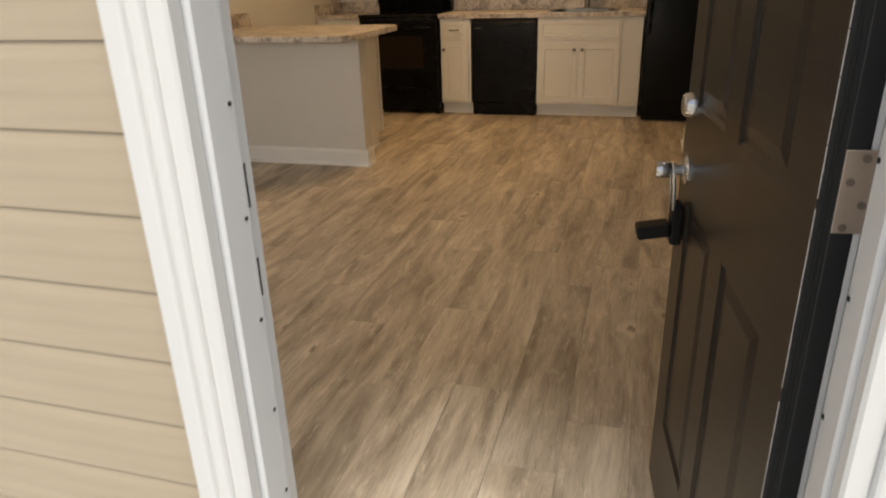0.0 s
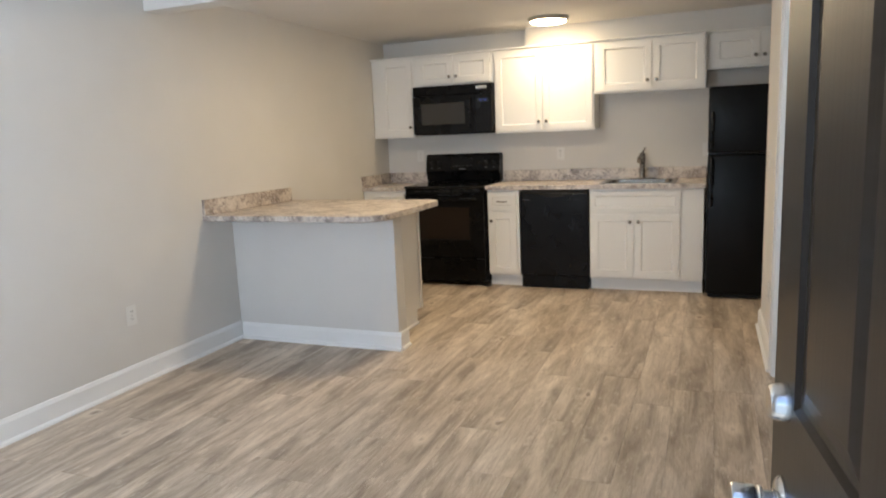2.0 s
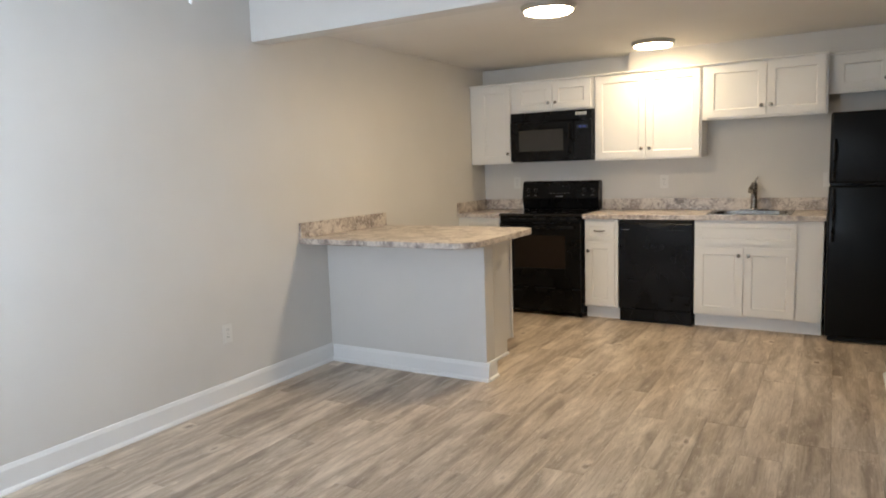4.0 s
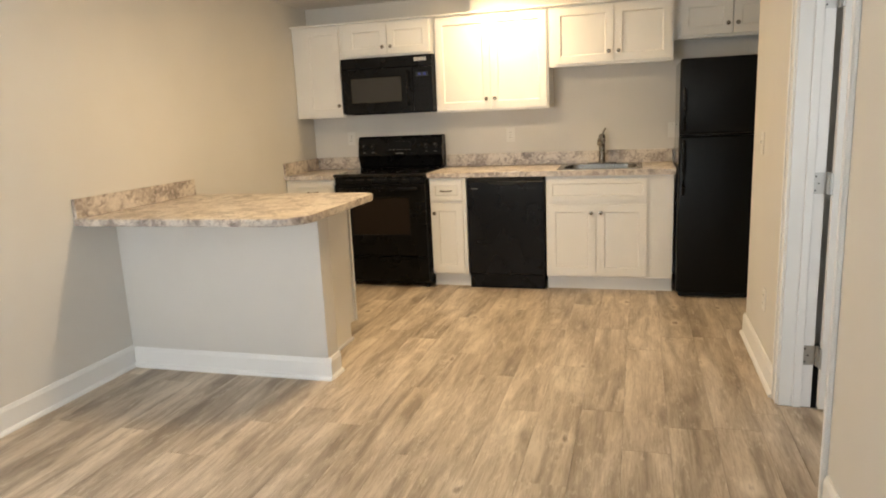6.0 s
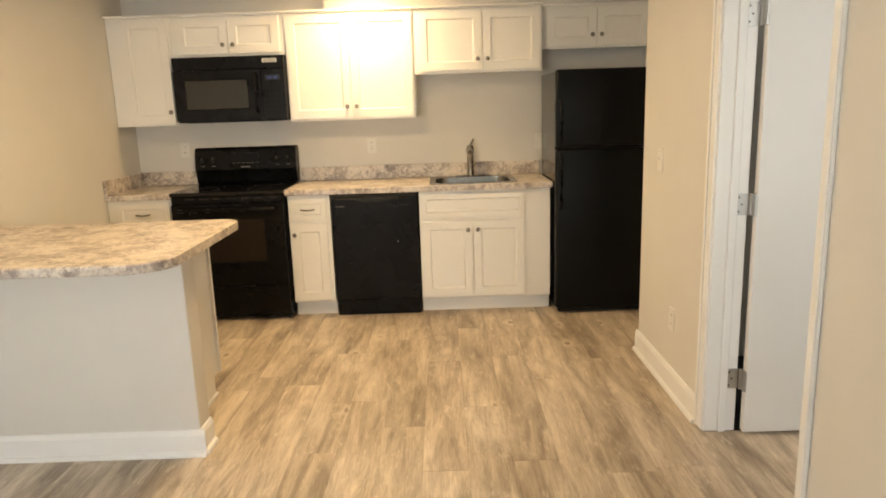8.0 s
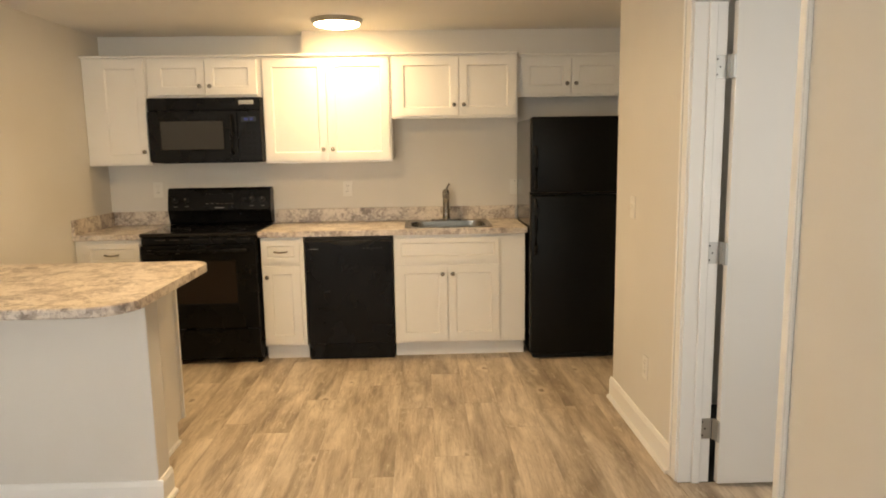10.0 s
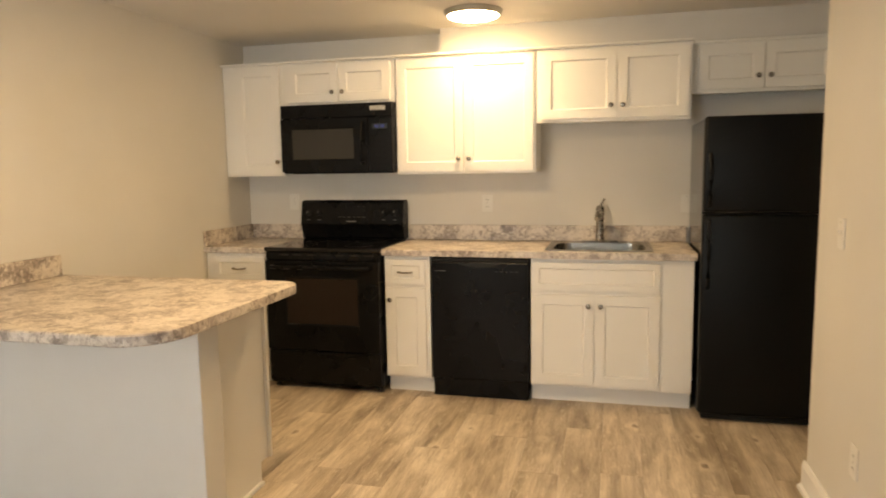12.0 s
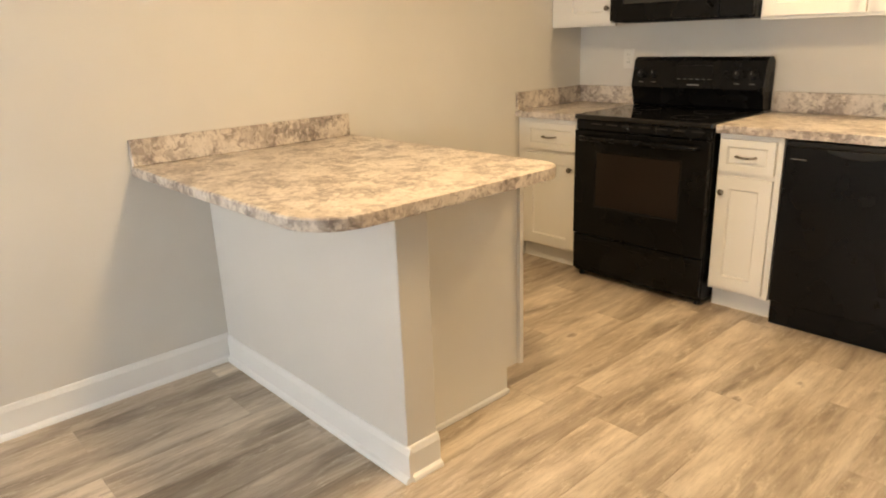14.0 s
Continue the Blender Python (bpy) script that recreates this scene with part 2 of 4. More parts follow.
LAMP_BACK = glow("lit_diffuser", WARM, 39.0)
LAMP_NEAR = glow("lit_diffuser_bright", WARM, 64.0)
FAN_GLOW = glow("lit_fan_bowl", WARM, 5.0)


def glass():
    m, n, l, b = material("window_glass", (1, 1, 1), 0.02)
    b.inputs["Transmission Weight"].default_value = 1.0
    return m


GLASS = glass()

# ---- mesh helpers ----
OFFSET = {}


def thing(name, x, y, z, label, category, group="", kind=""):
    """An empty at the base of a thing; its parts are given in world metres."""
    ob = new(name)
    ob.location = (x, y, z)
    ob.empty_display_size = 0.1
    OFFSET[ob] = Vector((x, y, z))
    return tagged(ob, label, category, group, kind)


def finish(name, bm, mat, smooth=False):
    bmesh.ops.recalc_face_normals(bm, faces=bm.faces)
    me = bpy.data.meshes.new(name)
    bm.to_mesh(me)
    bm.free()
    me.materials.append(mat)
    if smooth:
        me.shade_smooth()
        me.set_sharp_from_angle(angle=radians(35))
    return me


def part(name, bm, mat, parent, label="", smooth=False):
    off = OFFSET[parent]
    bmesh.ops.translate(bm, vec=-off, verts=bm.verts)
    ob = new(name, finish(name, bm, mat, smooth))
    ob.parent = parent
    OFFSET[ob] = off
    return tagged(ob, label)


def structure(name, bm, mat, label, category):
    ob = new(name, finish(name, bm, mat))
    OFFSET[ob] = Vector((0, 0, 0))
    return tagged(ob, label, category, "", "structure")


def add_box(bm, x0, y0, z0, x1, y1, z1, bevel=0.0, seg=1):
    x0, x1, y0, y1, z0, z1 = min(x0, x1), max(x0, x1), min(y0, y1), max(y0, y1), min(z0, z1), max(z0, z1)
    r = bmesh.ops.create_cube(bm, size=1, matrix=Matrix.LocRotScale(((x0 + x1) / 2, (y0 + y1) / 2, (z0 + z1) / 2), None, (x1 - x0, y1 - y0, z1 - z0)))
    if bevel:
        edges = {e for v in r["verts"] for e in v.link_edges}
        bmesh.ops.bevel(bm, geom=list(edges), offset=bevel, segments=seg, affect="EDGES", profile=0.5)
    return bm


def box(x0, y0, z0, x1, y1, z1, bevel=0.0, seg=1):
    return add_box(bmesh.new(), x0, y0, z0, x1, y1, z1, bevel, seg)


def boxes(*rows):
    bm = bmesh.new()
    for r in rows:
        add_box(bm, *r)
    return bm


AXES = {"x": Matrix.Rotation(radians(90), 4, "Y"), "y": Matrix.Rotation(radians(-90), 4, "X"), "z": Matrix.Identity(4)}


def lathe(profile, centre, axis="z", steps=24, bm=None):
    """A solid turned from (radius, height) pairs round an axis through centre."""
    bm = bm or bmesh.new()
    m = Matrix.Translation(centre) @ AXES[axis]
    rings = []
    for r, h in profile:
        rings.append([bm.verts.new(m @ Vector((r * math.cos(2 * math.pi * k / steps), r * math.sin(2 * math.pi * k / steps), h))) for k in range(steps)])
    for a, c in zip(rings, rings[1:]):
        for k in range(steps):
            bm.faces.new((a[k], a[(k + 1) % steps], c[(k + 1) % steps], c[k]))
    bm.faces.new(rings[0][::-1])
    bm.faces.new(rings[-1])
    return bm


def rod(a, c, r, steps=12, bm=None):
    bm = bm or bmesh.new()
    a, c = Vector(a), Vector(c)
    turn = (c - a).to_track_quat("Z", "Y").to_matrix().to_4x4()
    bmesh.ops.create_cone(bm, cap_ends=True, segments=steps, radius1=r, radius2=r, depth=(c - a).length, matrix=Matrix.Translation((a + c) / 2) @ turn)
    return bm


def tube(points, r, steps=10):
    """A bent bar through points."""
    bm = bmesh.new()
    pts = [Vector(p) for p in points]
    rings = []
    for i, p in enumerate(pts):
        d = (pts[min(i + 1, len(pts) - 1)] - pts[max(i - 1, 0)]).normalized()
        q = d.to_track_quat("Z", "Y")
        rings.append([bm.verts.new(p + q @ Vector((r * math.cos(2 * math.pi * k / steps), r * math.sin(2 * math.pi * k / steps), 0))) for k in range(steps)])
    for a, c in zip(rings, rings[1:]):
        for k in range(steps):
            bm.faces.new((a[k], a[(k + 1) % steps], c[(k + 1) % steps], c[k]))
    bm.faces.new(rings[0][::-1])
    bm.faces.new(rings[-1])
    return bm


def rounded_outline(x0, y0, x1, y1, radii, seg=8):
    """Corner order: (x0,y0), (x1,y0), (x1,y1), (x0,y1)."""
    out = []
    for (cx, cy, sx, sy, a0), r in zip(((x0, y0, 1, 1, 180), (x1, y0, -1, 1, 270), (x1, y1, -1, -1, 0), (x0, y1, 1, -1, 90)), radii):
        if r <= 0:
            out.append((cx, cy))
            continue
        for k in range(seg + 1):
            a = radians(a0 + 90 * k / seg)
            out.append((cx + sx * r + r * math.cos(a), cy + sy * r + r * math.sin(a)))
    return out


def prism(outline, z0, z1, edge=0.0):
    """An upright slab over an outline, with its rims softened."""
    bm = bmesh.new()
    levels = [(z0, edge), (z0 + edge, 0), (z1 - edge, 0), (z1, edge)] if edge else [(z0, 0), (z1, 0)]
    cx, cy = sum(p[0] for p in outline) / len(outline), sum(p[1] for p in outline) / len(outline)
    hx, hy = max(abs(p[0] - cx) for p in outline), max(abs(p[1] - cy) for p in outline)
    rings = [[bm.verts.new((cx + (x - cx) * (1 - i / hx), cy + (y - cy) * (1 - i / hy), z)) for x, y in outline] for z, i in levels]
    n = len(outline)
    for a, c in zip(rings, rings[1:]):
        for k in range(n):
            bm.faces.new((a[k], a[(k + 1) % n], c[(k + 1) % n], c[k]))
    bm.faces.new(rings[0][::-1])
    bm.faces.new(rings[-1])
    return bm


def panelled(x0, z0, x1, z1, yf, thick, panels, depth=0.009, slope=0.006, raised=0.0, both=False, edge=0.002):
    """A slab whose front (at yf, towards -y) has recessed panels (px0, pz0, px1, pz1) on a common grid."""
    bm = bmesh.new()
    xs = sorted({x0, x1, *(p[0] for p in panels), *(p[2] for p in panels)})
    zs = sorted({z0, z1, *(p[1] for p in panels), *(p[3] for p in panels)})

    def face(y, sgn):
        grid = {(i, j): bm.verts.new((x, y, z)) for i, x in enumerate(xs) for j, z in enumerate(zs)}
        for i in range(len(xs) - 1):
            for j in range(len(zs) - 1):
                quad = [grid[i, j], grid[i + 1, j], grid[i + 1, j + 1], grid[i, j + 1]]
                cx, cz = (xs[i] + xs[i + 1]) / 2, (zs[j] + zs[j + 1]) / 2
                hole = [p for p in panels if p[0] < cx < p[2] and p[1] < cz < p[3]]
                if not hole:
                    bm.faces.new(quad)
                    continue
                rings = [(slope, depth)]
                if raised:
                    rings += [(slope + 0.010, depth), (slope + 0.010 + raised, depth * 0.25)]
                prev = quad
                for ins, dep in rings:
                    a, c, d, e = xs[i] + ins, zs[j] + ins, xs[i + 1] - ins, zs[j + 1] - ins
                    cur = [bm.verts.new((px, y - sgn * dep, pz)) for px, pz in ((a, c), (d, c), (d, e), (a, e))]
                    for k in range(4):
                        bm.faces.new((prev[k], prev[(k + 1) % 4], cur[(k + 1) % 4], cur[k]))
                    prev = cur
                bm.faces.new(prev)
        return grid

    f = face(yf, -1)
    yb = yf + thick
    nx, nz = len(xs) - 1, len(zs) - 1
    if both:
        g = face(yb, 1)
    else:
        g = {(i, j): bm.verts.new((xs[i], yb, zs[j])) for i in range(nx + 1) for j in range(nz + 1) if i in (0, nx) or j in (0, nz)}
        bm.faces.new([g[i, 0] for i in range(nx + 1)] + [g[nx, j] for j in range(1, nz + 1)] + [g[i, nz] for i in range(nx - 1, -1, -1)] + [g[0, j] for j in range(nz - 1, 0, -1)])
    for i in range(nx):
        bm.faces.new((f[i, 0], f[i + 1, 0], g[i + 1, 0], g[i, 0]))
        bm.faces.new((f[i, nz], f[i + 1, nz], g[i + 1, nz], g[i, nz]))
    for j in range(nz):
        bm.faces.new((f[0, j], f[0, j + 1], g[0, j + 1], g[0, j]))
        bm.faces.new((f[nx, j], f[nx, j + 1], g[nx, j + 1], g[nx, j]))
    return bm


# ---- floor, walls, ceilings ----
floor = structure("floor", box(LEFT - 0.1, FRONT, -0.10, 2.2, BACK + 0.1, -0.008), DARK_GAP, "grey-brown oak plank floor running the length of the room", "floor")
wall_left = structure("wall_left", box(LEFT - 0.12, FRONT - 0.12, -0.1, LEFT, BACK + 0.12, 2.6), WALL, "pale grey painted plaster wall", "wall")
wall_back = structure("wall_back", box(LEFT, BACK, -0.1, 1.0, BACK + 0.12, 2.6), WALL, "pale grey painted kitchen wall behind cabinets", "wall")
wall_right = structure("wall_right", boxes(
    (RIGHT, FRONT, -0.1, RIGHT + 0.13, OPEN_A, 2.6), (RIGHT, OPEN_B, -0.1, RIGHT + 0.13, WALL_END, 2.6), (RIGHT, OPEN_A, OPEN_H, RIGHT + 0.13, OPEN_B, 2.6),
    (RIGHT + 0.13, WALL_END - 0.12, -0.1, ALCOVE + 0.12, WALL_END, 2.6), (ALCOVE, WALL_END, -0.1, ALCOVE + 0.12, BACK, 2.6)),
    WALL, "pale painted wall with an inner doorway and fridge alcove", "wall")
wall_front = structure("wall_front", boxes(
    (LEFT, FRONT - 0.10, -0.1, WIN[0], FRONT, 2.6), (WIN[0], FRONT - 0.10, -0.1, WIN[1], FRONT, WIN[2]), (WIN[0], FRONT - 0.10, WIN[3], WIN[1], FRONT, 2.6),
    (WIN[1], FRONT - 0.10, -0.1, DOOR_L - 0.04, FRONT, 2.6), (DOOR_L - 0.04, FRONT - 0.10, DOOR_H + 0.04, DOOR_R + 0.04, FRONT, 2.6), (DOOR_R + 0.04, FRONT - 0.10, -0.1, RIGHT + 0.13, FRONT, 2.6)),
    WALL, "pale painted front wall with entry doorway and window", "wall")
wall_side = structure("wall_side", boxes(
    (2.2, 2.4, -0.1, 2.32, WALL_END, 2.6), (RIGHT + 0.13, 2.4, -0.1, 0.9, 2.52, 2.6), (1.8, 2.4, -0.1, 2.2, 2.52, 2.6), (0.9, 2.4, -0.1, 1.8, 2.52, 0.85), (0.9, 2.4, 2.05, 1.8, 2.52, 2.6), (ALCOVE + 0.12, WALL_END - 0.12, -0.1, 2.2, WALL_END, 2.6)),
    WALL, "plain painted walls of the side room", "wall")
structure("ceiling_kitchen", box(LEFT, BEAM_Y + 0.13, CEIL_K, ALCOVE + 0.12, BACK, CEIL_K + 0.1), CEILING, "low smooth painted kitchen ceiling", "ceiling")
structure("ceiling_living", box(LEFT, FRONT, CEIL_L, RIGHT, BEAM_Y, CEIL_L + 0.1), CEILING, "smooth painted living room ceiling", "ceiling")
structure("ceiling_side", box(RIGHT + 0.13, 2.52, CEIL_L, 2.2, WALL_END - 0.12, CEIL_L + 0.1), CEILING, "plain side room ceiling", "ceiling")
structure("ceiling_beam", box(LEFT, BEAM_Y, BEAM_Z, RIGHT, BEAM_Y + 0.13, 2.6), WALL, "boxed painted beam between living room and kitchen", "beam")
structure("soffit", box(-1.53, 6.63, 2.133, ALCOVE, BACK, CEIL_K), WALL, "painted boxed soffit above the wall cabinets", "soffit")
structure("roof_slab", box(LEFT - 0.5, FRONT - 0.3, 2.6, 2.6, BACK + 0.4, 2.75), CEILING, "plain flat roof slab", "roof")


def baseboard(name, a, c, normal, top=0.125):
    """A moulded board with a shoe along the wall line a-c, standing out along normal."""
    a, c, n = Vector((*a, 0)), Vector((*c, 0)), Vector((*normal, 0))
    prof = [(0, 0), (0.029, 0), (0.029, 0.007), (0.025, 0.015), (0.014, 0.021), (0.014, top - 0.022), (0.011, top - 0.014), (0.008, top - 0.004), (0.005, top), (0, top)]
    bm = bmesh.new()
    r1 = [bm.verts.new(a + n * (d + 0.0005) + Vector((0, 0, z))) for d, z in prof]
    r2 = [bm.verts.new(c + n * (d + 0.0005) + Vector((0, 0, z))) for d, z in prof]
    for k in range(len(prof)):
        j = (k + 1) % len(prof)
        bm.faces.new((r1[k], r1[j], r2[j], r2[k]))
    bm.faces.new(r1[::-1]), bm.faces.new(r2)
    return structure(name, bm, TRIM, "white moulded baseboard with a shoe strip", "baseboard")


PEN_Y, PEN_X = 4.237, -1.80
baseboard("baseboard", (LEFT, FRONT), (LEFT, PEN_Y), (1, 0))
baseboard("baseboard", (RIGHT, FRONT), (RIGHT, OPEN_A - 0.062), (-1, 0))
baseboard("baseboard", (RIGHT, OPEN_B + 0.062), (RIGHT, WALL_END + 0.022), (-1, 0))
baseboard("baseboard", (RIGHT, WALL_END), (ALCOVE, WALL_END), (0, 1))
baseboard("baseboard", (LEFT + 0.02, FRONT), (DOOR_L - 0.10, FRONT), (0, 1))


def casing_leg(bm, y0, y1, z0, z1):
    add_box(bm, RIGHT - 0.012, y0, z0, RIGHT - 0.0005, y1, z1, 0.002)
    outer = (y0, y0 + 0.018) if y0 < OPEN_A else (y1 - 0.018, y1)
    add_box(bm, RIGHT - 0.019, outer[0], z0, RIGHT - 0.0125, outer[1], z1, 0.003)


# inner doorway: lining, casing and the open white door
frame_in = thing("door_frame", RIGHT, OPEN_B, 0, "white painted door lining and casing of the inner doorway", "door frame", "", "structure")
part("jamb", box(RIGHT - 0.002, OPEN_B - 0.018, 0, RIGHT + 0.132, OPEN_B - 0.0005, OPEN_H - 0.02, 0.001), TRIM, frame_in)
part("jamb", box(RIGHT - 0.002, OPEN_A + 0.0005, 0, RIGHT + 0.132, OPEN_A + 0.018, OPEN_H - 0.02, 0.001), TRIM, frame_in)
part("head_jamb", box(RIGHT - 0.002, OPEN_A + 0.0005, OPEN_H - 0.018, RIGHT + 0.132, OPEN_B - 0.0005, OPEN_H - 0.0005, 0.001), TRIM, frame_in)
part("door_stop", box(RIGHT + 0.055, OPEN_B - 0.030, 0, RIGHT + 0.088, OPEN_B - 0.0185, OPEN_H - 0.02, 0.002), TRIM, frame_in)
part("door_stop", box(RIGHT + 0.055, OPEN_A + 0.0185, 0, RIGHT + 0.088, OPEN_A + 0.030, OPEN_H - 0.02, 0.002), TRIM, frame_in)
for y0, y1 in ((OPEN_B - 0.006, OPEN_B + 0.058), (OPEN_A - 0.046, OPEN_A + 0.003)):
    bm = bmesh.new()
    casing_leg(bm, y0, y1, 0, OPEN_H + 0.056)
    part("casing", bm, TRIM, frame_in)
part("head_casing", box(RIGHT - 0.015, OPEN_A - 0.058, OPEN_H - 0.006, RIGHT - 0.0005, OPEN_B + 0.058, OPEN_H + 0.057, 0.003), TRIM, frame_in)

door_in = thing("door_1", 0.545, OPEN_B - 0.02, 0, "plain white flush inner door standing wide open", "door", "", "structure")
part("slab", box(0.552, OPEN_B - 0.062, 0.012, 1.22, OPEN_B - 0.027, OPEN_H - 0.022, 0.002), DOOR_WHITE, door_in)
for z in (0.246, 1.01, 1.759):
    bm = boxes((0.470, OPEN_B - 0.0215, z - 0.045, 0.535, OPEN_B - 0.0185, z + 0.045))
    rod((0.541, OPEN_B - 0.028, z - 0.046), (0.541, OPEN_B - 0.028, z + 0.046), 0.0065, 12, bm)
    add_box(bm, 0.542, OPEN_B - 0.066, z - 0.045, 0.5515, OPEN_B - 0.030, z + 0.045)
    h = part("hinge", bm, SATIN_STEEL, door_in, "satin steel butt hinge")
    for dz in (-0.03, 0, 0.03):
        part("screw", lathe([(0.004, 0), (0.004, 0.001)], (0.495 + 0.012 * (dz == 0), OPEN_B - 0.0225, z + dz), "y", 8), DARK_GAP, h)
part("door_knob", lathe([(0.03, 0), (0.03, 0.006), (0.011, 0.012), (0.011, 0.03), (0.026, 0.04), (0.027, 0.055), (0.012, 0.064)][::1], (1.15, OPEN_B - 0.027, 0.95), "y", 20), NICKEL, door_in)

# ---- entry doorway and outside ----
entry = thing("door_frame", DOOR_L, FRONT, 0, "white painted entry door frame with moulded outer casing", "door frame", "", "structure")
for side, xj in ((-1, DOOR_L), (1, DOOR_R)):
    part("jamb", box(xj, 0.535, -0.02, xj + side * 0.038, FRONT + 0.014, DOOR_H, 0.0015), JAMB, entry)
    part("door_stop", box(xj - side * 0.030, 0.537, -0.02, xj - side * 0.0005, 0.596, DOOR_H, 0.003), JAMB, entry)
    part("weatherstrip", box(xj - side * 0.026, 0.5965, 0, xj - side * 0.006, 0.607, DOOR_H - 0.01, 0.004), JAMB, entry, "pale foam weatherstrip")
    rows = [(xj - side * 0.024, 0.506, -0.03, xj + side * 0.004, 0.5345, DOOR_H + 0.05, 0.004), (xj + side * 0.002, 0.496, -0.03, xj + side * 0.022, 0.5345, DOOR_H + 0.05, 0.006, 2),
            (xj + side * 0.020, 0.488, -0.03, xj + side * 0.050, 0.5345, DOOR_H + 0.05, 0.005, 2)]
    part("casing", boxes(*rows), TRIM, entry, "white moulded outer casing")
    for k in range(12):
        part("screw", lathe([(0.0032, 0), (0.0032, 0.0015), (0.0015, 0.002)], (xj - side * 0.0302 - (0.0015 if side > 0 else 0), 0.586, 0.08 + k * 0.149 - (0.04 if side > 0 else 0)), "x", 8), DARK_GAP, entry)
part("head_jamb", box(DOOR_L, 0.535, DOOR_H, DOOR_R, FRONT + 0.002, DOOR_H + 0.036), JAMB, entry)
part("head_casing", box(DOOR_L - 0.06, 0.484, DOOR_H + 0.051, DOOR_R + 0.06, 0.5345, DOOR_H + 0.12, 0.005), TRIM, entry)
part("threshold", box(DOOR_L, 0.50, -0.03, DOOR_R, FRONT, 0.004, 0.004), STEEL, entry, "worn metal threshold strip")
for z, h in ((1.0, 0.032), (0.862, 0.030)):
    sp = part("strike_plate", box(DOOR_L - 0.0005, 0.620, z - h, DOOR_L + 0.0015, 0.646, z + h, 0.0007), DARK_GAP, entry, "dark worn latch mortise")
    part("latch_hole", box(DOOR_L + 0.0016, 0.629, z - h * 0.6, DOOR_L + 0.0022, 0.639, z + h * 0.6), BARE_WOOD, sp, "bare wood in the latch hole")
for x0, x1 in ((DOOR_L - 0.075, DOOR_L - 0.002), (DOOR_R + 0.002, RIGHT - 0.005)):
    part("inner_casing", box(x0, FRONT + 0.0005, 0, x1, FRONT + 0.013, DOOR_H + 0.06, 0.003), TRIM, entry)

HINGE_AT = (0.248, 0.648)
DOOR_TURN = 97.3
DOOR_W = 0.765
door = new("door_2")
door.matrix_world = pose(*HINGE_AT, 0, 0, 0, DOOR_TURN)
OFFSET[door] = Vector((0, 0, 0))
tagged(door, "dark brown six-panel entry door standing open inward", "door", "", "structure")
# local axes: x from hinge to latch, y out of the weather face
cols = ((0.105, 0.340), (0.425, 0.660))
lows = ((0.235, 0.80), (1.00, 1.56), (1.67, 1.90))
bm = panelled(0, 0.016, DOOR_W, 2.035, -0.044, 0.044, [(a, c, e, d) for a, e in cols for c, d in lows], 0.006, 0.009, 0.022, True)
part("slab", bm, DOOR_BROWN, door)
part("hinge_edge", box(-0.0015, -0.0425, 0.018, -0.0003, -0.0015, 2.033), DOOR_EDGE, door, "blackened hinge edge")
part("inner_edge", box(-0.0015, -0.0515, 0.018, 0.020, -0.0442, 2.033, 0.001), TRIM, door, "pale painted edge of the inner face")
part("edge_groove", box(-0.0022, -0.0200, 0.018, -0.0016, -0.0186, 2.033), SCUFF_DARK, door)
part("weather_seal", box(-0.004, -0.012, 0.018, -0.0016, -0.0065, 2.033, 0.001), RUBBER, door)
rnd = random.Random(4)
z = 0.05
while z < 2.0:
    step, wide = rnd.uniform(0.006, 0.03), rnd.uniform(0.0002, 0.0008)
    if rnd.random() < 0.93:
        part("paint_chip", box(-0.0018, -wide, z, -0.0002, 0.0005, z + step * rnd.uniform(0.9, 1.0)), SCUFF, door)
    z += step
for z in (0.25, 1.031, 1.80):
    bm = boxes((-0.0045, -0.063, z - 0.047, -0.0023, -0.019, z + 0.047, 0.0008))
    h = part("hinge", bm, HINGE, door, "scuffed steel hinge leaf with screws")
    part("barrel", rod((0.004, -0.066, z - 0.047), (0.004, -0.066, z + 0.047), 0.006), HINGE, h)
    for dy, dz in ((-0.040, 0.038), (-0.028, 0.012), (-0.044, -0.014), (-0.029, -0.040)):
        part("screw", lathe([(0.0045, 0), (0.0045, 0.0012), (0.002, 0.0018)], (-0.0062, dy, z + dz), "x", 10), HINGE_SCREW, h)
KNOB_X, KNOB_Z, BOLT_Z = DOOR_W - 0.075, 0.863, 1.000
part("rose", lathe([(0.031, 0), (0.031, 0.004), (0.027, 0.008), (0.014, 0.011), (0.014, 0.013)], (KNOB_X, 0.0004, KNOB_Z), "y", 28), CHROME, door, smooth=True)
part("door_knob", lathe([(0.0115, 0.012), (0.0115, 0.034), (0.016, 0.036), (0.0175, 0.039), (0.0185, 0.062), (0.0165, 0.066), (0.009, 0.067)], (KNOB_X, 0.0, KNOB_Z), "y", 28), CHROME, door, "satin chrome round door knob", True)
part("deadbolt", lathe([(0.026, 0), (0.026, 0.006), (0.023, 0.019), (0.019, 0.023), (0.008, 0.0235)], (KNOB_X, 0.0004, BOLT_Z), "y", 28), CHROME, door, "satin chrome deadbolt cylinder", True)
part("inner_knob", lathe([(0.025, -0.11), (0.026, -0.09), (0.012, -0.075), (0.012, -0.05), (0.033, -0.0445)], (KNOB_X, 0.0, KNOB_Z), "y", 20), CHROME, door, smooth=True)

